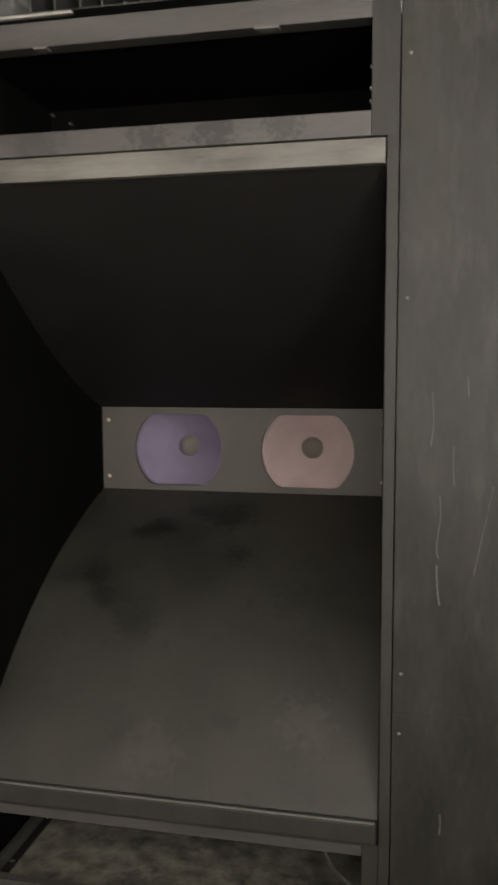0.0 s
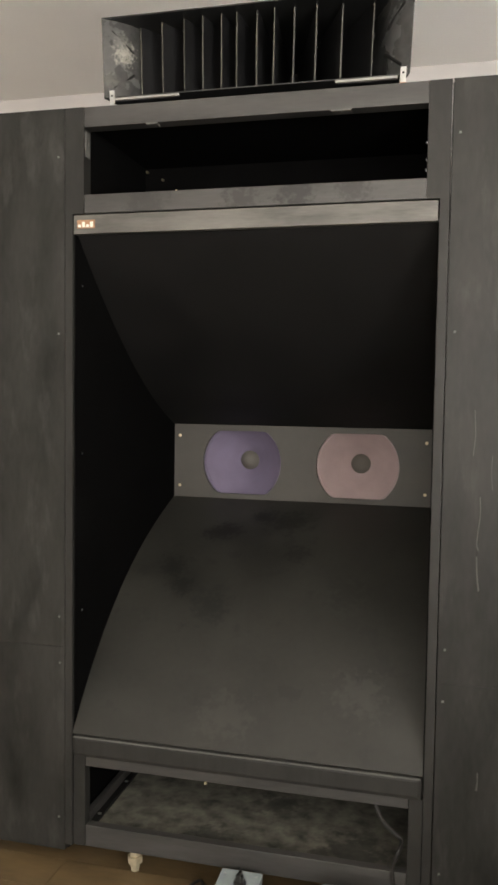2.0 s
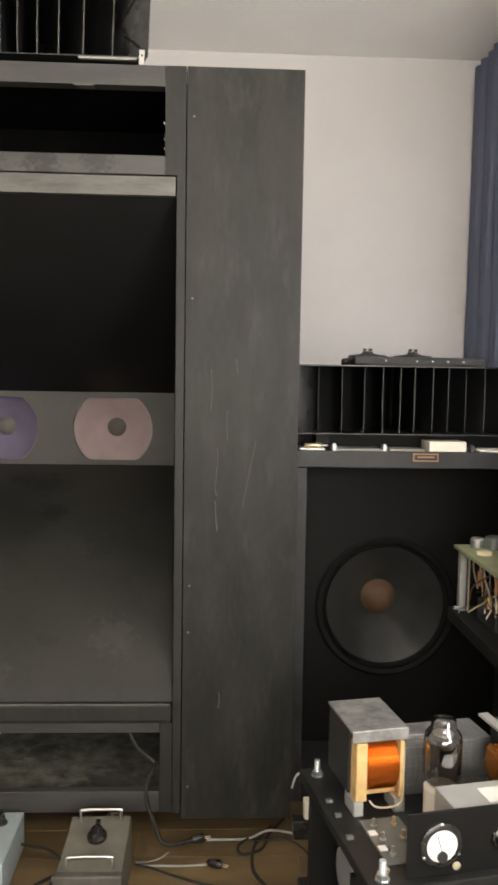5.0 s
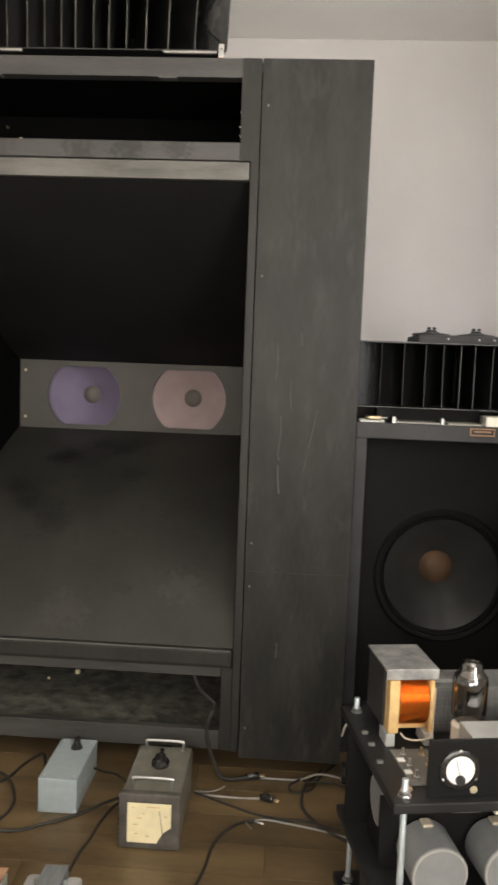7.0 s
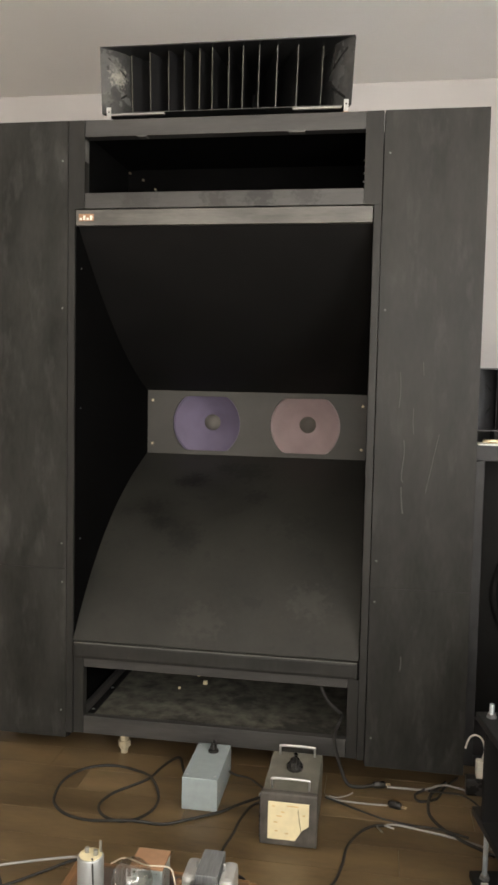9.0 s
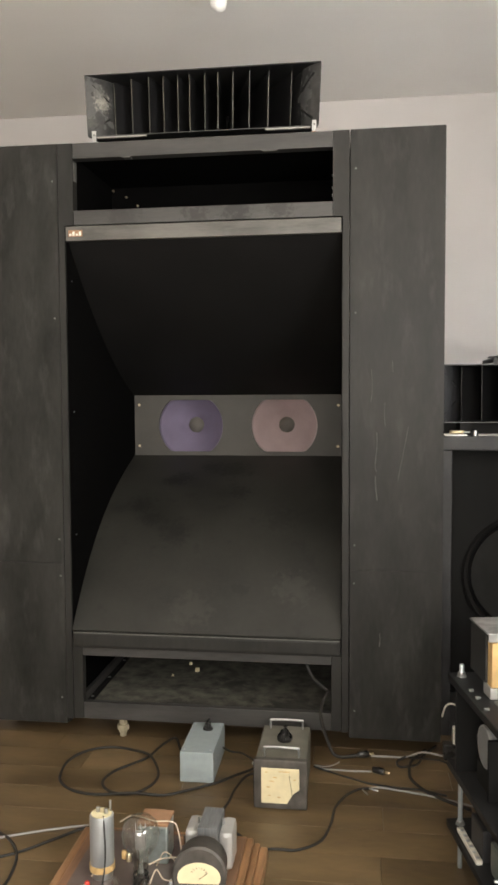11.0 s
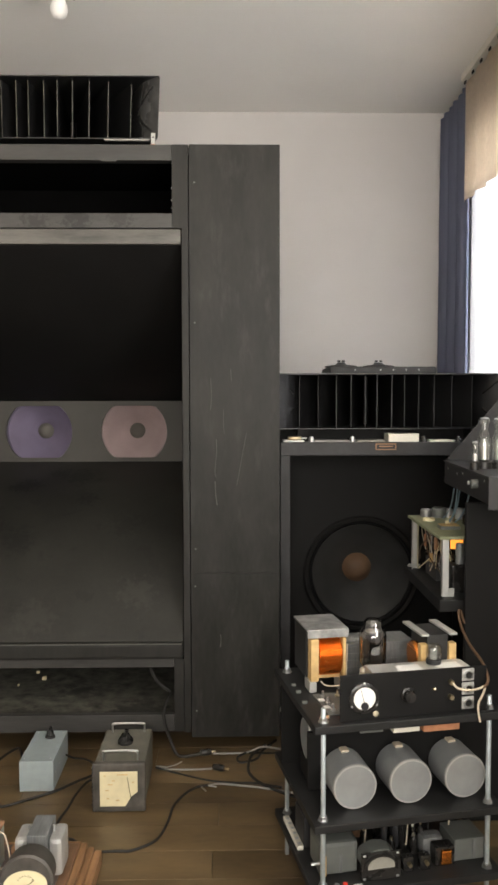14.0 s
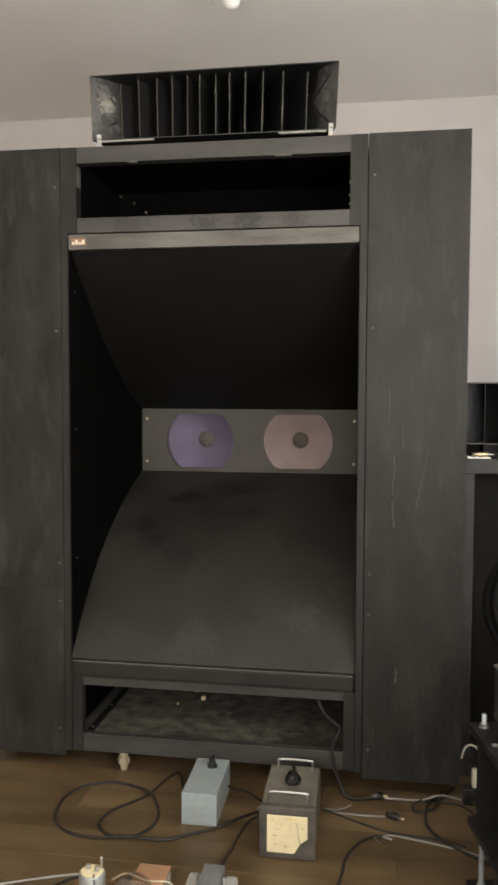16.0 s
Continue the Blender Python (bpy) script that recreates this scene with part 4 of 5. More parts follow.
# ---- amplifier on a wooden board ----
ZB = 0.07
am = thing("breadboard_amplifier", "old valve amplifier on a mahogany board with round meter", "amplifier", m=pose(0.011, 0, 0))
part("board", Box(-0.19, 0.23, -1.3, -0.665, 0.03, ZB - 0.004, bevel=0.003), MAHOG, am)
part("plate", Box(-0.165, 0.205, -1.29, -0.68, ZB - 0.0036, ZB), PLATE, am, "brown-grey metal base plate")
for i, (x, w, z) in enumerate(((0.2305, 0.018, 0.062), (0.2490, 0.016, 0.05), (0.2655, 0.02, 0.04))):
    part("moulding", Box(x, x + w, -1.3, -0.655, 0.0, z, bevel=0.004), MOULD, am, "stepped mahogany edge moulding")
part("moulding", Box(-0.212, -0.1905, -1.3, -0.655, 0.0, 0.062, bevel=0.004), MOULD, am)
part("moulding", Box(-0.19, 0.23, -0.664, -0.645, 0.0, 0.06, bevel=0.004), MOULD, am)
part("support", Box(-0.18, 0.21, -1.28, -0.68, 0.0, 0.0298), BLACK, am)
c = part("capacitor_can", Lathe([(0, 0.016), (0.033, 0.016), (0.034, 0.02), (0.034, 0.150), (0.032, 0.153), (0, 0.153)], 32, pose(-0.092, -0.875, ZB) @ Matrix.Diagonal((0.85, 0.85, 1, 1))), CAN, am, "tall silver capacitor can")
part("clamp_band", Lathe([(0.0345, 0.018), (0.036, 0.018), (0.036, 0.034), (0.0345, 0.034)], 32, pose(-0.092, -0.875, ZB) @ Matrix.Diagonal((0.85, 0.85, 1, 1))), TAN, c, "brown fibre band")
part("base_ring", Lathe([(0, 0.0002), (0.03, 0.0002), (0.03, 0.0158), (0, 0.0158)], 24, pose(-0.092, -0.875, ZB) @ Matrix.Diagonal((0.85, 0.85, 1, 1))), STEEL, c)
part("cap_disc", Lathe([(0, 0.1532), (0.029, 0.1532), (0.029, 0.155), (0, 0.1552)], 32, pose(-0.092, -0.875, ZB) @ Matrix.Diagonal((0.85, 0.85, 1, 1))), CREAM, c, "yellowed top disc")
for dx, dy, h in ((-0.01, 0.004, 0.012), (0.012, -0.002, 0.012), (0.018, 0.012, 0.026)):
    part("terminal", Rod((-0.092 + dx, -0.875 + dy, ZB + 0.1553), (-0.092 + dx, -0.875 + dy, ZB + 0.155 + h), 0.005 if h < 0.02 else 0.003, 10), STEEL, c)
part("wire", Wire([(-0.082, -0.893, ZB + 0.157), (-0.076, -0.906, ZB + 0.135), (-0.072, -0.912, ZB + 0.08), (-0.075, -0.915, ZB + 0.03), (-0.072, -0.96, ZB + 0.01), (-0.075, -1.05, ZB + 0.012)], 0.002, 6, 6), RUBBER, am)
tb = part("glass_tube", Lathe([(0.02, 0.045), (0.0205, 0.07), (0.021, 0.09), (0.034, 0.108), (0.048, 0.13), (0.052, 0.155), (0.046, 0.182), (0.028, 0.2), (0, 0.207)], 32, pose(0.015, -0.915, ZB) @ Matrix.Scale(0.86, 4)), GLASS, am, "large clear globe-shaped glass tube")
part("tube_base", Lathe([(0, 0.0002), (0.022, 0.0002), (0.022, 0.042), (0.019, 0.0445), (0, 0.0445)], 24, pose(0.015, -0.915, ZB) @ Matrix.Scale(0.86, 4)), BAKE, tb, "black tube base")
part("anode", Box(0.003, 0.027, -0.921, -0.909, ZB + 0.095, ZB + 0.138, bevel=0.003), STEEL, tb)
part("stem", Lathe([(0, 0.046), (0.008, 0.046), (0.004, 0.085), (0, 0.085)], 14, pose(0.015, -0.915, ZB) @ Matrix.Scale(0.86, 4)), GREYCAN, tb)
for dx in (-0.008, 0.0, 0.008):
    part("support_rod", Rod((0.015 + dx, -0.915, ZB + 0.0735), (0.015 + dx * 1.5, -0.915, ZB + 0.158), 0.0009, 6), STEEL, tb)
for j, x in enumerate((-0.028, 0.04)):
    so = part("tube_socket", Box(x - 0.024, x + 0.024, -1.035, -0.985, ZB + 0.0002, ZB + 0.03, bevel=0.006), IVORY, am, "white ceramic tube socket")
    part("socket_ring", Lathe([(0.012, 0.0302), (0.017, 0.0302), (0.017, 0.034), (0.012, 0.034)], 16, pose(x, -1.01, ZB)), STEEL if j == 0 else BAKE, so)
    tt = part("small_tube", Lathe([(0.008, 0.012), (0.009, 0.03), (0.012, 0.045), (0.008, 0.055), (0, 0.058)], 16, pose(x, -0.972, ZB)), GLASS, am, "small clear glass tube")
    part("tube_base", Lathe([(0, 0.0002), (0.012, 0.0002), (0.012, 0.0115), (0, 0.0115)], 14, pose(x, -0.972, ZB)), BRASS, tt)
so = part("terminal_block", Box(-0.118, -0.07, -1.03, -0.975, ZB + 0.0002, ZB + 0.032, bevel=0.004), SLATE, am)
part("wire_bow", Wire([(-0.11, -1.0, ZB + 0.03), (-0.11, -1.0, ZB + 0.043), (-0.094, -1.0, ZB + 0.052), (-0.078, -1.0, ZB + 0.043), (-0.078, -1.0, ZB + 0.03)], 0.002, 6, 6), BEIGEWIRE, so)
# potted transformer with a cardboard top
t2 = part("potted_choke", Box(-0.02, 0.055, -0.815, -0.745, ZB + 0.0002, ZB + 0.095, bevel=0.005), BLUEALU, am, "bluish metal potted choke")
part("cover", Box(-0.021, 0.056, -0.816, -0.744, ZB + 0.0952, ZB + 0.102, bevel=0.002), CARD, t2, "brown card cover")
# mains transformer
tm = part("transformer", Box(0.135, 0.185, -0.84, -0.74, ZB + 0.0002, ZB + 0.114, bevel=0.002), LAMSTEEL, am, "transformer with bright end bells")
for a, b in ((0.101, 0.1348), (0.1852, 0.219)):
    part("end_bell", Box(a, b, -0.83, -0.75, ZB + 0.005, ZB + 0.1, bevel=0.012), ALU, tm, "bright pressed end bell")
for x in (0.129, 0.191):
    part("bolt", Rod((x, -0.79, ZB + 0.09), (x, -0.79, ZB + 0.115), 0.003, 8), STEEL, tm)
# round panel meter, tipped back
mm = pose(0.160, -0.925, ZB + 0.0635, -98, 0, 4) @ pose(0, 0, 0, 0, 0, 180) @ Matrix.Scale(0.9, 4)
me_ = part("panel_meter", Lathe([(0, 0.06), (0.055, 0.06), (0.064, 0.05), (0.066, -0.02), (0.07, -0.024), (0.07, -0.034), (0.064, -0.038), (0.06, -0.037), (0, -0.037)], 48, mm), DUSTBAKE, am, "round black panel meter with cream scale")
bm = bmesh.new()
pts = [(0.055 * math.cos(a), 0.055 * math.sin(a)) for a in [radians(-24 + 228 * i / 24) for i in range(25)]]
vs = [bm.verts.new((x, y * 0.66 - 0.004, -0.0385)) for x, y in pts]
bm.faces.new(vs)
g = bmesh.ops.extrude_face_region(bm, geom=list(bm.faces))
bmesh.ops.translate(bm, verts=[v for v in g["geom"] if isinstance(v, bmesh.types.BMVert)], vec=(0, 0, 0.0013))
bmesh.ops.transform(bm, matrix=mm, verts=bm.verts)
part("scale_face", bm, CREAM, me_, "cream scale")
nd = rod(bmesh.new(), (0.0, -0.008, -0.0392), (-0.022, 0.008, -0.0392), 0.0008, 6)
bmesh.ops.transform(nd, matrix=mm, verts=nd.verts)
part("needle", nd, BAKE, me_)
for i in range(7):
    a = radians(30 + i * 20)
    tk = box(bmesh.new(), -0.0006, 0.0006, 0.018, 0.023, -0.0393, -0.0386, m=pose(0, 0, 0, 0, 0, math.degrees(a) - 90))
    bmesh.ops.transform(tk, matrix=mm, verts=tk.verts)
    part("scale_mark", tk, BAKE, me_)
part("meter_bracket", Box(0.196, 0.204, -0.94, -0.90, ZB + 0.0002, ZB + 0.06, bevel=0.001), ALU, am)
part("meter_bracket", Box(0.112, 0.12, -0.94, -0.90, ZB + 0.0002, ZB + 0.03, bevel=0.001), ALU, am)
for pts in ([(-0.06, -0.83, 0.11), (-0.02, -0.85, 0.14), (0.03, -0.86, 0.135), (0.075, -0.85, 0.13), (0.09, -0.85, 0.11), (0.1, -0.84, 0.02)], [(0.04, -0.87, 0.03), (0.06, -0.86, 0.06), (0.09, -0.87, 0.04), (0.11, -0.88, 0.02)], [(0.03, -0.9, 0.05), (0.06, -0.88, 0.055), (0.1, -0.86, 0.05)], [(0.035, -0.92, 0.01), (0.05, -0.91, 0.045), (0.07, -0.92, 0.03), (0.09, -0.9, 0.015)], [(-0.13, -0.8, 0.06), (-0.12, -0.84, 0.02), (-0.11, -0.9, 0.01)]):
    part("hookup_wire", Wire([(x, y, ZB + z) for x, y, z in pts], 0.0017, 6, 6), BEIGEWIRE, am, "pale cloth-covered hookup wire")
for i in range(5):
    part("resistor_coil", Lathe([(0.003, 0), (0.005, 0.001), (0.005, 0.003), (0.003, 0.004)], 10, pose(0.082, -0.885 - i * 0.006, ZB + 0.006, 90, 0, 0)), STEEL, am)
for x, y, mt in ((-0.11, -0.935, REDP), (0.01, -0.96, REDP), (-0.06, -0.80, TAN), (-0.045, -0.81, BRASS), (0.07, -0.72, CARD), (-0.02, -0.7, CARD)):
    part("small_component", Lathe([(0, 0.0002), (0.007, 0.0002), (0.007, 0.016), (0.004, 0.02), (0, 0.02)], 10, pose(x, y, ZB)), mt, am)

# ---- equipment rack ----
rk = thing("amplifier_rack", "three-tier black shelf rack on threaded rods with valve amplifier gear", "rack", m=pose(0.857, -0.953, 0, 0, 0, 10.3))
Z1S, Z2S, Z3S = 0.505, 0.275, 0.115
for z in (Z1S, Z2S, Z3S):
    part("shelf", Box(-0.03, 0.438, -0.022, 0.375, z - 0.019, z, bevel=0.003), SHELF, rk, "black wooden shelf")
for x in (-0.003, 0.407):
    for y in (0.004, 0.342):
        p = part("threaded_rod", Rod((x, y, 0.0), (x, y, Z1S + 0.032), 0.006, 12), ZINC, rk, "zinc threaded rod")
        for z in (Z1S, Z2S, Z3S):
            part("nut", Lathe([(0.006, 0.0002), (0.013, 0.0002), (0.013, 0.002), (0.010, 0.0022), (0.010, 0.010), (0.006, 0.0105)], 6, pose(x, y, z)), STEEL, p)
part("upright_board", Box(0.0, 0.42, 0.142, 0.154, Z2S + 0.0003, Z2S + 0.146), BLACK, rk)
part("upright_board", Box(-0.028, 0.42, 0.3, 0.312, Z2S + 0.0003, Z1S - 0.0195), BLACK, rk)
part("can_rest", Box(0.012, 0.14, 0.156, 0.262, Z2S + 0.0003, Z2S + 0.052), BLACK, rk)

for x in (0.0845, 0.2235, 0.3635):
    c = thing("capacitor", "large round silver capacitor lying on the middle shelf", "capacitor", "capacitors on the rack", m=rk.matrix_basis @ pose(x, 0.034, Z2S + 0.0545) @ Matrix.Diagonal((1.05, 1, 1.05, 1)))
    part("can", Lathe([(0, 0), (0.047, 0), (0.050, 0.003), (0.0505, 0.006), (0.0505, 0.097), (0, 0.097)], 48, pose(0, 0, 0, -90, 0, 0)), CAN, c)
    part("rim", Lathe([(0.0465, -0.0006), (0.0495, -0.0006), (0.0512, 0.002), (0.0512, 0.005), (0.0506, 0.006)], 48, pose(0, 0, 0, -90, 0, 0)), ALU, c, "bright rolled rim")
    part("tab", Box(-0.011, 0.008, 0.07, 0.094, 0.049, 0.055, bevel=0.002), BEIGEWIRE, c, "pale fibre tab")
c = thing("capacitor", "large round silver capacitor behind the front board", "capacitor", "capacitors on the rack", m=rk.matrix_basis @ pose(0.012, 0.209, Z2S + 0.104))
part("can", Lathe([(0, 0), (0.047, 0), (0.050, 0.003), (0.0505, 0.006), (0.0505, 0.13), (0, 0.13)], 48, pose(0, 0, 0, 0, 90, 0)), CAN, c)
part("rim", Lathe([(0.0465, -0.0006), (0.0495, -0.0006), (0.0512, 0.002), (0.0512, 0.005), (0.0506, 0.006)], 48, pose(0, 0, 0, 0, 90, 0)), ALU, c)

RM = rk.matrix_basis
tr = thing("output_transformer", "open transformer with orange copper winding and aluminium top", "transformer", m=RM @ pose(0.013, 0.212, Z1S))
part("core", Box(0.0, 0.1, 0.0, 0.11, 0.03, 0.153, bevel=0.001), DARKSTEEL, tr, "black laminated core")
part("top_plate", Box(-0.003, 0.104, -0.026, 0.112, 0.1532, 0.158, bevel=0.001), ALUDULL, tr, "dented aluminium top plate")
part("top_flange", Box(-0.003, 0.104, -0.0285, -0.0262, 0.137, 0.158, bevel=0.001), ALUDULL, tr)
bob = part("bobbin", Box(0.005, 0.097, -0.006, -0.0003, 0.027, 0.135, bevel=0.002), TAN, tr, "tan bobbin back")
for a, b in ((0.005, 0.0262), (0.0884, 0.097)):
    part("cheek", Box(a, b, -0.03, -0.0062, 0.027, 0.135, bevel=0.003), TAN, bob, "tan bobbin cheek")
bm = bmesh.new()
prof = [(0.0, 0.0), (0.0545, 0.0)]
for i in range(26):
    prof += [(0.0555, 0.0011 + i * 0.0023), (0.0545, 0.0023 + i * 0.0023)]
lathe(bm, prof + [(0.0, 0.0023 * 26)], 44, pose(0.0272, 0.022, 0.083, 0, 90, 0))
part("winding", bm, COPPER, tr, "orange enamelled copper winding")
for a, b in ((0.002, 0.02), (0.08, 0.1)):
    part("foot_bracket", Box(a, b, -0.03, 0.02, 0.0003, 0.0265, bevel=0.002), ALU, tr)
part("lead", Wire([(0.03, -0.032, 0.03), (0.04, -0.036, 0.02), (0.065, -0.036, 0.016), (0.092, -0.034, 0.024), (0.104, -0.012, 0.06), (0.108, -0.005, 0.11)], 0.0018, 6, 6), BEIGEWIRE, tr)
for x, y in ((-0.012, 0.19), (-0.012, 0.24), (-0.015, 0.12), (0.01, 0.022)):
    tagged(part("terminal_tag", Box(-0.006, 0.006, -0.004, 0.004, 0.0, 0.006, bevel=0.001), GREYCAN if x < 0.0 else BRASS, at=RM @ pose(x, y, Z1S + 0.0003)), "small terminal tag on the black shelf", "terminal", "terminal tags on the shelf")

tbd = thing("terminal_board", "small clear-grey terminal board with brass posts on the shelf", "terminal board", m=RM @ pose(0.018, 0.035, Z1S))
part("plate", Box(0, 0.075, 0, 0.13, 0.0003, 0.004, bevel=0.001), GREYCAN, tbd)
for i in range(3):
    for x in (0.018, 0.055):
        part("post", Lathe([(0, 0.0042), (0.006, 0.0042), (0.006, 0.008), (0.003, 0.009), (0.003, 0.02), (0, 0.0205)], 10, pose(x, 0.02 + i * 0.042, 0)), BRASS if x > 0.03 else STEEL, tbd)
for i in range(2):
    part("paper_tag", Box(0.002, 0.016, 0.034 + i * 0.045, 0.048 + i * 0.045, 0.0042, 0.006), WHITE, tbd)
pa = thing("amplifier_chassis", "low aluminium chassis with black front panel, meter and connectors", "amplifier", m=RM @ pose(0.0475, -0.004, Z1S))
part("chassis", Box(0.078, 0.325, 0.0042, 0.096, 0.0005, 0.094, bevel=0.002), ALU, pa, "aluminium chassis")
fp = part("front_panel", Box(-0.014, 0.347, 0.0, 0.0036, 0.0005, 0.107, bevel=0.001), PANEL, pa, "black front panel")
mt_ = part("round_meter", Lathe([(0, 0), (0.036, 0), (0.036, -0.004), (0.031, -0.007), (0.027, -0.007), (0.027, -0.0055), (0, -0.0055)], 32, pose(0.043, -0.0002, 0.0525, -90, 0, 0)), BAKE, fp, "round meter with white face")
part("meter_face", Lathe([(0, -0.006), (0.026, -0.006), (0.026, -0.0066), (0, -0.0066)], 32, pose(0.043, -0.0002, 0.0525, -90, 0, 0)), WHITE, mt_)
part("meter_boss", Lathe([(0, -0.007), (0.009, -0.007), (0.009, -0.01), (0, -0.0105)], 16, pose(0.043, -0.0002, 0.0355, -90, 0, 0)), SLATE, mt_)
part("needle", Rod((0.043, -0.0075, 0.04), (0.034, -0.0075, 0.072), 0.0006, 6), BAKE, mt_)
for a in (90, 210, 330):
    screw(fp, 0.043 + 0.034 * math.cos(radians(a)), -0.0045, 0.0525 + 0.034 * math.sin(radians(a)), 0.003)
screw(fp, 0.072, -0.0003, 0.013, 0.007, PALEBRASS)
part("knob", Lathe([(0, 0), (0.018, 0), (0.017, -0.005), (0.0135, -0.007), (0.0125, -0.022), (0, -0.023)], 20, pose(0.149, -0.0003, 0.052, -90, 0, 0)), BAKE, fp, "black fluted knob")
part("toggle", Rod((0.212, -0.0003, 0.06), (0.212, -0.012, 0.064), 0.0032, 10), BRASS, fp)
for z in (0.04, 0.075):
    part("jack", Rod((0.255, -0.0003, z), (0.255, -0.012, z), 0.006, 8), BRASS, fp, "brass jack")
for z in (0.022, 0.056, 0.089):
    x = part("connector", Box(0.284, 0.314, -0.003, -0.0003, z - 0.0145, z + 0.0145, bevel=0.001), ALU, fp, "round metal panel connector")
    part("shell", Lathe([(0.008, 0), (0.012, 0), (0.012, -0.006), (0.009, -0.006), (0.008, -0.001)], 20, pose(0.299, -0.0032, z, -90, 0, 0)), STEEL, x)
    part("insert", Lathe([(0, -0.001), (0.0078, -0.001), (0.0078, -0.0025), (0, -0.0025)], 16, pose(0.299, -0.0032, z, -90, 0, 0)), BAKE, x)
part("patch_lead", Wire([(0.255, -0.013, 0.075), (0.265, -0.022, 0.066), (0.29, -0.026, 0.061), (0.315, -0.026, 0.063), (0.33, -0.024, 0.066), (0.326, -0.025, 0.05), (0.315, -0.026, 0.03), (0.313, -0.027, 0.01), (0.318, -0.028, -0.016)], 0.0026, 8, 6), BEIGEWIRE, pa, "pale patch lead")
part("patch_lead", Wire([(0.325, -0.026, 0.064), (0.339, -0.02, 0.072), (0.349, 0.0, 0.085), (0.36, 0.05, 0.1), (0.382, 0.15, 0.105), (0.392, 0.22, 0.13), (0.397, 0.25, 0.16), (0.407, 0.26, 0.165), (0.42, 0.262, 0.13)], 0.0036, 8, 6), CAPB, pa, "brown lead")
for x in (0.145, 0.245):
    part("paper_label", Box(x, x + 0.06, 0.03, 0.075, 0.0942, 0.0948), WHITE, pa, "white paper label")
ft = thing("valve", "large smoky glass rectifier valve standing behind the panel", "valve", m=RM @ pose(0.167, 0.148, Z1S) @ Matrix.Diagonal((1.22, 1.22, 1.0, 1)))
part("socket", Lathe([(0, 0.0003), (0.026, 0.0003), (0.026, 0.06), (0.02, 0.066), (0, 0.066)], 24), IVORY, ft)
part("envelope", Lathe([(0.02, 0.0662), (0.0275, 0.085), (0.028, 0.148), (0.026, 0.159), (0.0185, 0.17), (0.018, 0.184), (0.014, 0.189), (0, 0.191)], 32), SMOKE, ft, "smoky silvered glass")
part("anode", Box(-0.014, 0.014, -0.008, 0.008, 0.085, 0.15, bevel=0.003), SLATE, ft)
part("top_mica", Lathe([(0, 0.158), (0.015, 0.158), (0.015, 0.16), (0, 0.16)], 16), IVORY, ft)
gt = thing("choke", "wide grey laminated choke with ribbed sides behind the valve", "transformer", m=RM @ pose(0.124, 0.235, Z1S))
part("case", Box(0, 0.19, 0, 0.09, 0.0005, 0.1, bevel=0.003), LAMSTEEL, gt)
for i in range(5):
    part("rib", Box(-0.002, 0.192, -0.002, 0.088, 0.012 + i * 0.018, 0.022 + i * 0.018, bevel=0.001), LAMSTEEL, gt)
part("clamp", Box(-0.004, 0.1, 0.02, 0.07, 0.1002, 0.108, bevel=0.001), ALUDULL, gt)
tr2 = thing("mains_transformer", "black-cored transformer with tan bobbins and aluminium clamps", "transformer", m=RM @ pose(0.266, 0.105, Z1S) @ Matrix.Diagonal((0.9, 1, 1.03, 1)))
part("core", Box(0.03, 0.09, 0.0, 0.1, 0.015, 0.148, bevel=0.001), DARKSTEEL, tr2)
for a, b in ((0.008, 0.0298), (0.0902, 0.112)):
    part("clamp", Box(a, b, -0.012, 0.112, 0.1485, 0.154, bevel=0.001), ALU, tr2, "aluminium clamp strip")
    part("bobbin", Box(a, b, -0.008, 0.014, 0.04, 0.128, bevel=0.003), TAN, tr2, "tan bobbin")
    part("winding", Rod((a + 0.001, 0.052, 0.085), (b - 0.001, 0.052, 0.085), 0.036, 28), COPPER, tr2)
    part("foot_bracket", Box(a, b, 0.0, 0.1, 0.0003, 0.0148), ALU, tr2)
v2 = thing("small_valve", "small glass valve on the chassis", "valve", m=RM @ pose(0.294, 0.07, Z1S + 0.0945) @ Matrix.Scale(1.3, 4))
part("socket", Lathe([(0, 0), (0.014, 0), (0.014, 0.008), (0, 0.008)], 16), SLATE, v2)
part("envelope", Lathe([(0.012, 0.0082), (0.0145, 0.014), (0.0145, 0.028), (0.011, 0.035), (0, 0.038)], 20), GLASS, v2)
part("electrodes", Lathe([(0, 0.0085), (0.006, 0.0085), (0.006, 0.026), (0, 0.027)], 14), CAN, v2)
# parts hanging under the upper shelf
for x, w, h, mt, lb in ((0.085, 0.055, 0.014, GREYCAN, "small grey component block under the shelf"), (0.165, 0.065, 0.02, IVORY, "pale component block under the shelf"), (0.24, 0.09, 0.024, ORANGE, "orange-brown waxed block under the shelf")):
    tagged(part("component_block", Box(0, w, 0, 0.03, -h, 0, bevel=0.002), mt, at=RM @ pose(x, 0.0, Z1S - 0.0192)), lb, "component")
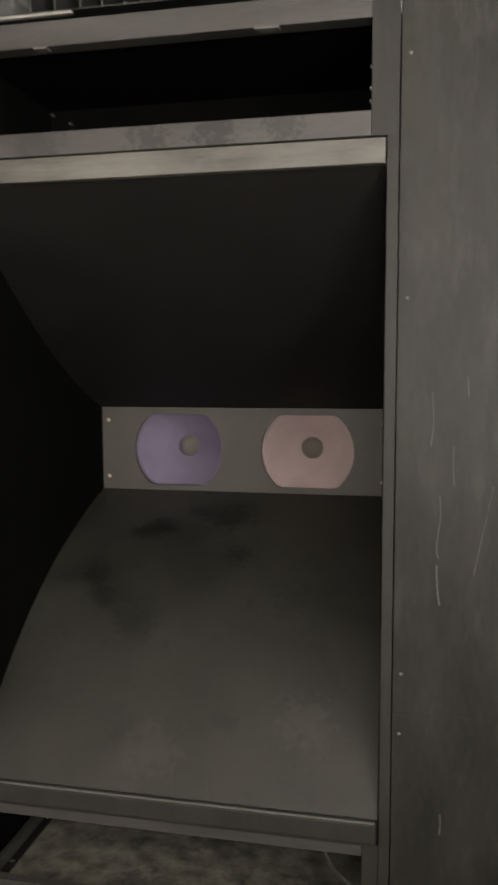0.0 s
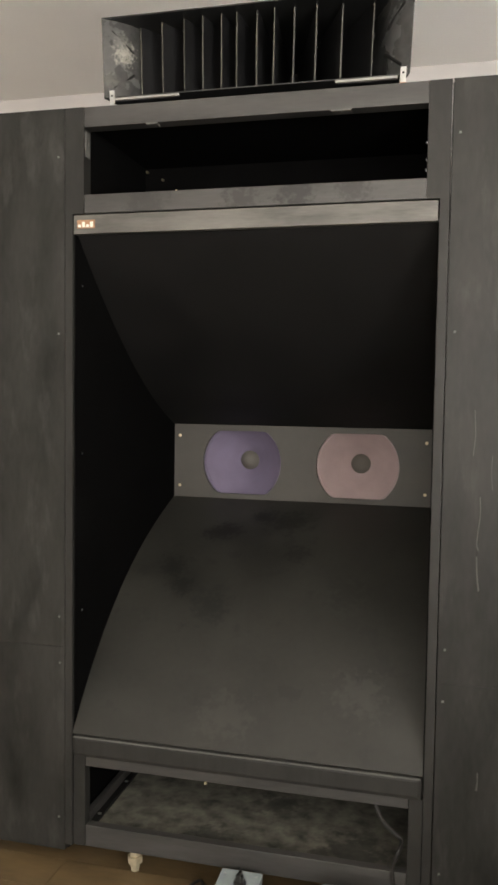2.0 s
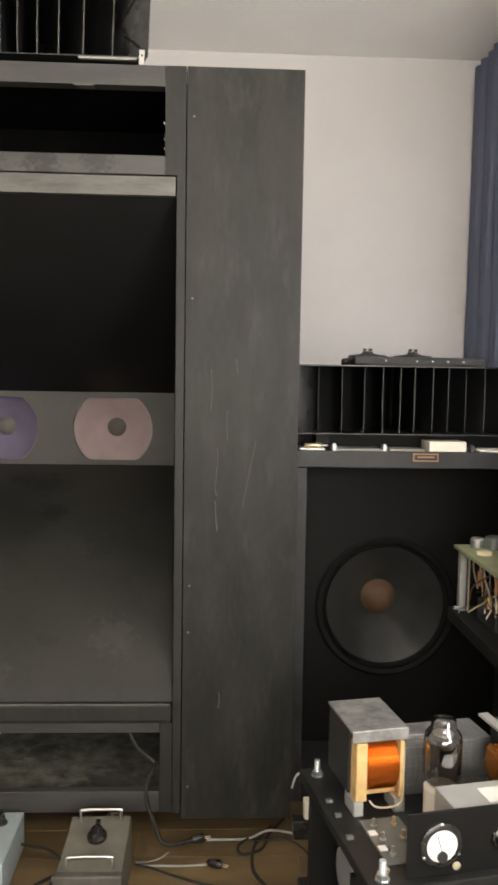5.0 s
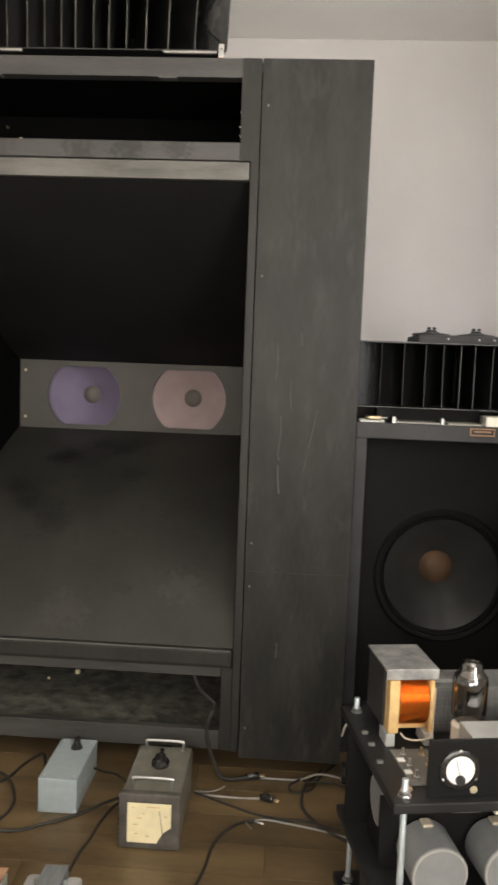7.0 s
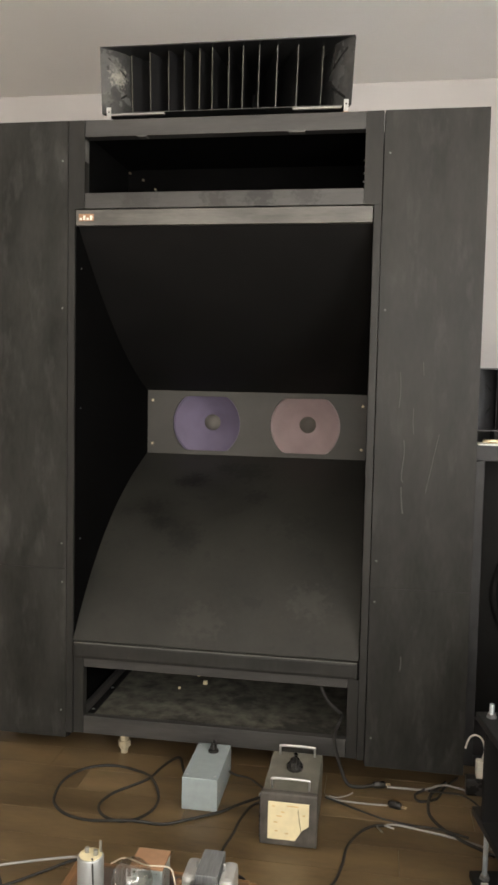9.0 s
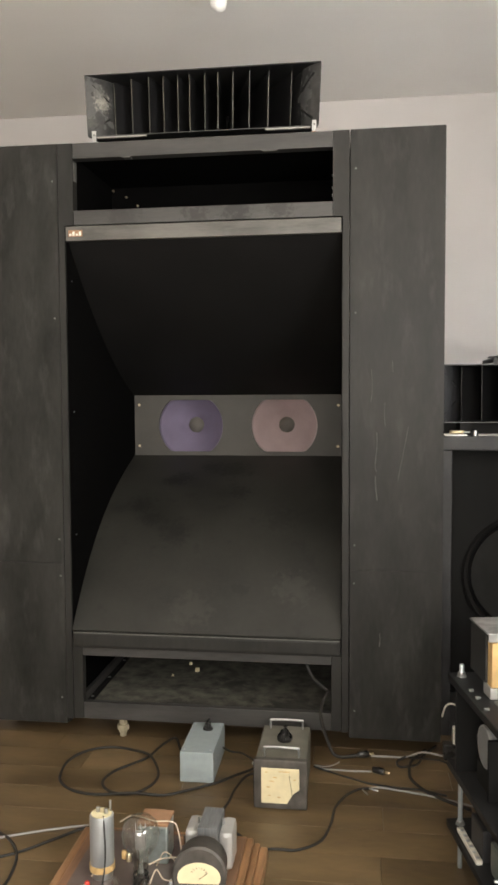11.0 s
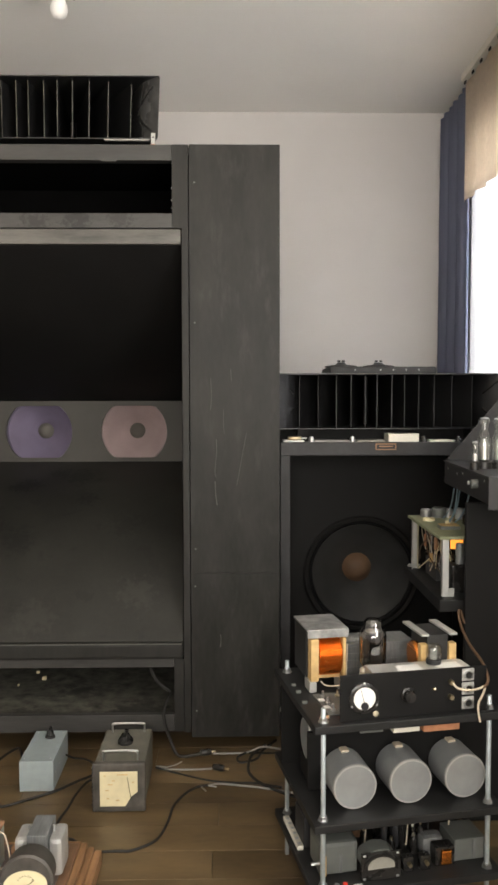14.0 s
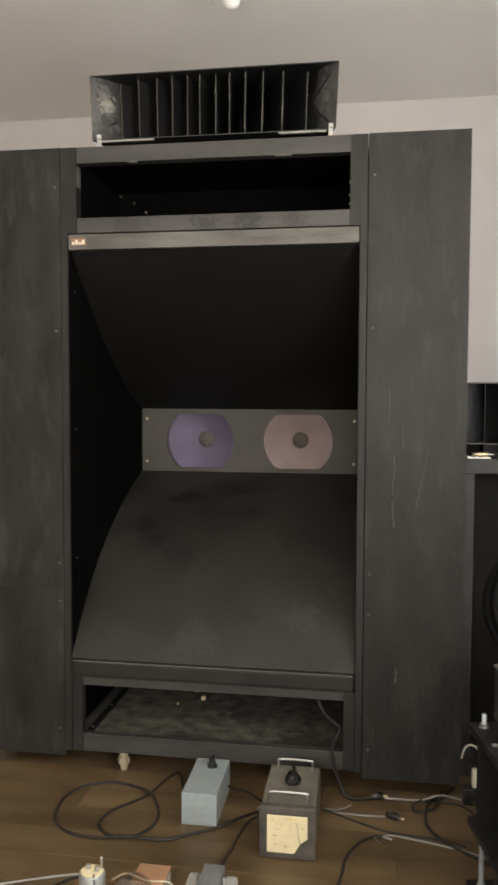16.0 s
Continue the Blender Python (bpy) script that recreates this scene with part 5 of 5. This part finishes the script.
# lower shelf
lo_ = [("grey_transformer", "grey enamelled transformer can on the lower shelf", Box(0, 0.096, 0, 0.09, 0.0003, 0.078, bevel=0.01), GREYCAN, (0.001, 0.045)),
       ("grey_transformer", "dark grey transformer can on the lower shelf", Box(0, 0.08, 0, 0.09, 0.0003, 0.08, bevel=0.006), SLATE, (-0.004, 0.165)),
       ("metal_box", "plain grey metal box on the lower shelf", Box(0, 0.082, 0, 0.085, 0.0003, 0.053, bevel=0.003), GREYCAN, (0.34, 0.04))]
for nm, lb, bm, mt, (x, y) in lo_:
    ob = thing(nm, lb, "transformer" if "trans" in nm else "box", m=RM @ pose(x, y, Z3S))
    part("case", bm, mt, ob)
    part("strap", Box(0.048, 0.056, -0.002, -0.0004, 0.004, 0.05), LAMSTEEL, ob, "riveted metal strap")
pm = thing("panel_meter", "square black panel meter with round pale dial", "meter", m=RM @ pose(0.091, 0.006, Z3S) @ Matrix.Diagonal((1.3, 1, 0.92, 1)))
part("bezel", Box(0, 0.075, 0, 0.006, 0.0003, 0.072, bevel=0.002), BAKE, pm)
part("barrel", Lathe([(0, 0.0062), (0.034, 0.0062), (0.034, 0.05), (0.03, 0.054), (0, 0.054)], 32, pose(0.0375, 0, 0.042, -90, 0, 0)), GREYCAN, pm)
part("ring", Lathe([(0.026, 0), (0.033, 0), (0.033, -0.004), (0.026, -0.004)], 32, pose(0.0375, -0.0002, 0.036, -90, 0, 0)), BAKE, pm)
part("dial", Lathe([(0, -0.0006), (0.0258, -0.0006), (0.0258, -0.0016), (0, -0.0016)], 32, pose(0.0375, 0, 0.036, -90, 0, 0)), DIALGREY, pm)
part("lower_mask", Box(0.013, 0.062, -0.0035, -0.0018, 0.012, 0.03), BAKE, pm)
for x, z in ((0.006, 0.006), (0.069, 0.006), (0.006, 0.066), (0.069, 0.066)):
    screw(pm, x, -0.0001, z, 0.003)
for x in (0.214, 0.257):
    kb = thing("potentiometer", "black control with a bright shaft on the lower shelf", "control", "controls on the lower shelf", m=RM @ pose(x, 0.02, Z3S))
    part("body", Box(-0.013, 0.013, 0, 0.02, 0.0003, 0.036, bevel=0.003), BAKE, kb)
    part("shaft", Rod((0, -0.012, 0.022), (0, -0.0002, 0.022), 0.005, 12), BRASS, kb)
ct = thing("small_transformer", "small transformer with orange copper winding on the lower shelf", "transformer", m=RM @ pose(0.286, 0.018, Z3S))
part("core", Box(0, 0.05, 0.01, 0.045, 0.0003, 0.046, bevel=0.004), BAKE, ct)
part("end_bell", Box(-0.018, 0.04, 0.0455, 0.09, 0.0003, 0.052, bevel=0.014), LAMSTEEL, ct, "grey pressed cover")
part("winding", Box(0.012, 0.038, 0.0, 0.0098, 0.008, 0.042, bevel=0.003), COPPER, ct, "orange copper winding")
rng = random.Random(11)
for i in range(60):
    x, y, r, h = rng.uniform(0.11, 0.4), rng.uniform(0.09, 0.33), rng.uniform(0.006, 0.014), rng.uniform(0.035, 0.11)
    if x > 0.28 and y < 0.22:
        y += 0.12
    v = thing("electronic_part", "small dark tube or capacitor crowded on the lower shelf", "component", "parts on the lower shelf", m=RM @ pose(x, y, Z3S))
    part("body", Lathe([(0, 0.0003), (r, 0.0003), (r, h * 0.8), (r * 0.7, h), (0, h)], 12), rng.choice((BAKE, SLATE, SMOKE, CARD, BRASS, BAKE)), v)
    part("cap", Lathe([(0, h + 0.0002), (r * 0.4, h + 0.0002), (r * 0.4, h + 0.006), (0, h + 0.006)], 8), rng.choice((STEEL, IVORY, BRASS)), v)
for i in range(5):
    x = 0.13 + i * 0.055
    part("hookup_wire", Wire([(x, 0.1, Z3S + 0.02), (x + 0.02, 0.13, Z3S + 0.09), (x + 0.05, 0.2, Z3S + 0.08), (x + 0.03, 0.28, Z3S + 0.03)], 0.002, 6, 6), RUBBER if i % 2 else BEIGEWIRE, rk)
sr = thing("terminal_strip", "white terminal strip with bright screws on the lower shelf edge", "terminal strip", m=RM @ pose(-0.022, 0.16, Z3S, 0, 0, 0))
part("strip", Box(0, 0.016, 0, 0.15, 0.0003, 0.012, bevel=0.002), IVORY, sr)
for i in range(6):
    screw(sr, 0.008, 0.012 + i * 0.024, 0.0122, 0.005, STEEL, (0, 0, 0))
for x, y, mt, lb in ((0.05, 0.0, REDP, "tiny red indicator lamp on the lower shelf"), (0.03, 0.0, STEEL, "small bright bolt on the lower shelf")):
    tagged(part("indicator", Lathe([(0, 0.0003), (0.006, 0.0003), (0.006, 0.006), (0, 0.009)], 12, None), mt, at=RM @ pose(x, y, Z3S)), lb, "indicator")
tagged(part("label_slip", Box(0, 0.02, 0, 0.012, 0.0003, 0.001), WHITE, at=RM @ pose(0.07, -0.012, Z3S)), "white paper slip on the lower shelf", "paper")
tg = thing("toggle_switch", "small switch with red lever on the rack side", "switch", m=RM @ pose(0.012, 0.05, Z3S))
part("body", Box(-0.008, 0.006, -0.008, 0.008, 0.0003, 0.05, bevel=0.002), TAN, tg)
part("lever", Rod((-0.03, 0, 0.03), (-0.0083, 0, 0.03), 0.004, 8), STEEL, tg)
part("tip", Rod((0, 0, 0.0502), (0, 0, 0.066), 0.003, 8), REDP, tg)

# ---- tall stand with more amplifiers ----
tw = thing("equipment_stand", "tall black equipment stand with a projecting shelf", "stand")
part("upright_panel", Box(1.318, 1.735, -0.46, -0.44, 0.0, 0.9398, bevel=0.004), BLACK, tw)
part("back_panel", Box(1.44, 1.735, 0.105, 0.12, 0.0, 0.9575), BLACK, tw)
part("side_panel", Box(1.72, 1.735, -0.4395, 0.1045, 0.0, 0.9395), BLACK, tw)
part("shelf", Box(1.262, 1.7195, -0.392, 0.1045, 0.604, 0.64, bevel=0.003), SHELF, tw, "thick black shelf")
part("top_shelf", Box(1.40, 1.735, -0.46, 0.1045, 0.94, 0.9575), BLACK, tw)

ps = thing("power_supply", "open valve power supply with green board on aluminium posts", "power supply", m=pose(1.28, -0.352, 0.6403))
for x, y in ((0.0, 0.0), (0.0, 0.405), (0.19, 0.0), (0.19, 0.405)):
    part("post", Box(x, x + 0.019, y, y + 0.003, 0.0, 0.174, bevel=0.0005), ALU, ps, "aluminium angle post")
    part("post_flange", Box(x, x + 0.003, y + 0.0032, y + 0.02, 0.0, 0.174), ALU, ps)
part("foot_plate", Box(0.0195, 0.036, 0.001, 0.003, 0.0, 0.026), ALU, ps)
part("side_strip", Box(0.001, 0.003, 0.33, 0.342, 0.02, 0.174), PALEBRASS, ps)
part("board", Box(-0.012, 0.225, -0.008, 0.435, 0.1743, 0.185, bevel=0.003), GREEN, ps, "pale green circuit board")
for x, y, r, h, mt in ((0.045, 0.4, 0.02, 0.026, ALUDULL), (0.085, 0.38, 0.026, 0.034, GREYCAN), (0.118, 0.375, 0.013, 0.03, STEEL), (0.03, 0.3, 0.02, 0.01, CREAM), (0.15, 0.34, 0.02, 0.036, CAN), (0.1, 0.27, 0.01, 0.022, BRASS), (0.14, 0.22, 0.018, 0.03, SMOKE), (0.07, 0.21, 0.008, 0.014, CREAM)):
    part("component", Lathe([(0, 0.1853), (r, 0.1853), (r, 0.185 + h * 0.85), (r * 0.8, 0.185 + h), (0, 0.185 + h)], 18, pose(x, y, 0)), mt, ps)
blk = part("flat_block", Box(0.022, 0.085, 0.11, 0.16, 0.1853, 0.196, bevel=0.002), GREYCAN, ps)
part("copper_lid", Box(0.024, 0.083, 0.112, 0.158, 0.1962, 0.1985, bevel=0.001), TAN, blk, "tan lid")
part("glowing_plate", Box(0.045, 0.085, 0.08, 0.086, 0.13, 0.17, bevel=0.003), GLOWING, ps, "orange glowing tube plate")
part("lower_block", Box(0.04, 0.16, 0.04, 0.12, 0.0005, 0.088, bevel=0.006), BAKE, ps)
part("white_can", Lathe([(0, 0.0885), (0.013, 0.0885), (0.0135, 0.092), (0.0135, 0.148), (0.01, 0.153), (0, 0.153)], 24, pose(0.069, 0.06, 0)), CAN, ps, "short silver can")
part("rear_block", Box(0.03, 0.15, 0.2, 0.34, 0.0005, 0.06, bevel=0.004), SLATE, ps)
for x, y, r, z0, z1, mt in ((0.02, 0.3, 0.006, 0.1, 0.14, ORANGE), (0.03, 0.25, 0.008, 0.08, 0.12, BAKE), (0.025, 0.18, 0.007, 0.11, 0.15, CARD), (0.04, 0.14, 0.009, 0.07, 0.12, SLATE), (0.02, 0.22, 0.006, 0.06, 0.09, TAN)):
    part("hanging_component", Rod((x, y, z0), (x, y, z1), r, 10), mt, ps)
    part("component_lead", Rod((x, y, z1 + 0.0002), (x, y, 0.174), 0.0012, 6), STEEL, ps)
rng = random.Random(4)
for i in range(22):
    a, b = Vector((rng.uniform(0.005, 0.06), rng.uniform(0.05, 0.38), 0.172)), Vector((rng.uniform(0.01, 0.1), rng.uniform(0.05, 0.38), rng.uniform(0.01, 0.08)))
    mid = (a + b) / 2 + Vector((rng.uniform(-0.02, 0.02), rng.uniform(-0.04, 0.04), rng.uniform(-0.03, 0.03)))
    part("hookup_wire", Wire([a, mid, b], rng.uniform(0.0012, 0.0022), 6, 8), rng.choice((BEIGEWIRE, CREAM, GREYWIRE, CAPB, RUBBER, CAPB)), ps)
for y, z in ((0.385, 0.012), (0.375, 0.02)):
    part("bare_pin", Rod((-0.022, y, z), (0.02, y, z), 0.0022, 6), STEEL, ps)
part("bare_pin", Rod((-0.006, 0.385, 0.0), (-0.006, 0.385, 0.04), 0.0018, 6), STEEL, ps)

ch = thing("valve_amplifier", "dusty black valve amplifier chassis with silvered valves on the stand", "amplifier", m=pose(1.348, -0.10, 0.9578, 0, 0, -92.6))
part("chassis", Box(0, 0.54, 0, 0.33, 0.0, 0.073, bevel=0.006), SLATE, ch)
part("top_plate", Box(-0.002, 0.542, -0.003, 0.33, 0.0733, 0.0765, bevel=0.001), SLATE, ch, "dusty top plate")
part("end_plate", Box(0.5425, 0.5475, -0.002, 0.3, -0.012, 0.0765, bevel=0.001), DULL, ch)
bm = bmesh.new()
lo = [bm.verts.new(v) for v in ((0.004, 0.004, 0.0768), (0.004, 0.185, 0.29), (0.004, 0.33, 0.29), (0.004, 0.33, 0.0768))]
hi = [bm.verts.new(v.co + Vector((0.004, 0, 0))) for v in lo]
bm.faces.new(lo), bm.faces.new(hi)
for i in range(4):
    bm.faces.new((lo[i], lo[(i + 1) % 4], hi[(i + 1) % 4], hi[i]))
part("back_plate", bm, SLATE, ch, "sloping dusty back plate")
for x, y, r, h in ((0.3, 0.05, 0.019, 0.145), (0.3, 0.092, 0.019, 0.143), (0.35, 0.011, 0.011, 0.078)):
    bs = part("valve_base", Lathe([(0, 0.0003), (r * 1.25, 0.0003), (r * 1.25, 0.02), (r * 0.9, 0.024), (0, 0.024)], 20, pose(x, y, 0.0765)), BAKE, ch, "black valve base")
    part("valve", Lathe([(r * 0.7, 0.0242), (r, 0.034), (r, h * 0.62), (r * 0.62, h * 0.74), (r * 0.62, h * 0.92), (r * 0.95, h * 0.95), (r * 0.8, h), (0, h)], 24, pose(x, y, 0.0765)), GLASS, bs, "silvered glass valve")
    part("getter", Lathe([(0, 0.026), (r * 0.75, 0.026), (r * 0.75, h * 0.5), (r * 0.4, h * 0.6), (0, h * 0.6)], 16, pose(x, y, 0.0765)), STEEL, bs)
    part("top_cap", Lathe([(0, h + 0.0003), (r * 0.7, h + 0.0003), (r * 0.6, h + 0.004), (0, h + 0.005)], 14, pose(x, y, 0.0765)), CAN, bs)
for x, z in ((0.185, 0.05), (0.257, 0.058), (0.5, 0.06), (0.06, 0.055)):
    screw(ch, x, -0.0002, z, 0.0035)
part("socket", Rod((0.43, -0.02, 0.045), (0.43, -0.0004, 0.045), 0.013, 16), GREYCAN, ch)
part("socket_tip", Rod((0.36, -0.012, 0.04), (0.36, -0.0004, 0.04), 0.006, 12), STEEL, ch)
for i, (a, b) in enumerate((((1.34, -0.25, 0.9577), (1.345, -0.1, 0.84)), ((1.35, -0.25, 0.9577), (1.36, -0.12, 0.835)), ((1.362, -0.24, 0.9577), (1.352, -0.14, 0.83)), ((1.375, -0.3, 0.9577), (1.372, -0.15, 0.835)))):
    a, b = Vector(a), Vector(b)
    tagged(part("hanging_lead", Wire([a, a.lerp(b, 0.4) + Vector((0.006, 0, -0.012)), a.lerp(b, 0.75) + Vector((0.004, 0, -0.01)), b], 0.0025, 6, 6), BLUEWIRE), "thin pale blue lead hanging from the chassis", "lead", "leads under the amplifier")

# ---- floor planks ----
floor_ob = bpy.data.objects["floor"]
PW = 0.1297
meshes = {}
for ln in (0.9, 1.2, 1.5):
    bm = Box(0.0005, ln - 0.0005, 0.0005, PW - 0.0005, -0.0118, 0.0, bevel=0.0011)
    me = bpy.data.meshes.new("plank")
    bmesh.ops.recalc_face_normals(bm, faces=bm.faces)
    bm.to_mesh(me), bm.free()
    me.materials.append(OAK)
    meshes[ln] = me
rng = random.Random(21)
for row in range(-30, 17):
    y = -0.466 + row * PW
    x = XL - rng.uniform(0.1, 0.8)
    joint = {0: 0.603, -2: 0.59}.get(row)
    lengths = [1.5, 1.5, 1.2] if joint else []
    if joint:
        x = joint - 4.2
    while x < XR - 0.05:
        ln = lengths.pop() if lengths else rng.choice((0.9, 1.2, 1.5))
        left, right = max(x, XL), min(x + ln, XR)
        if YN < y < YB - PW and right - left > 0.05:
            shared("plank", meshes[ln], floor_ob, pose(left, y, 0) @ Matrix.Diagonal(((right - left) / ln, 1, 1, 1)))
        x += ln
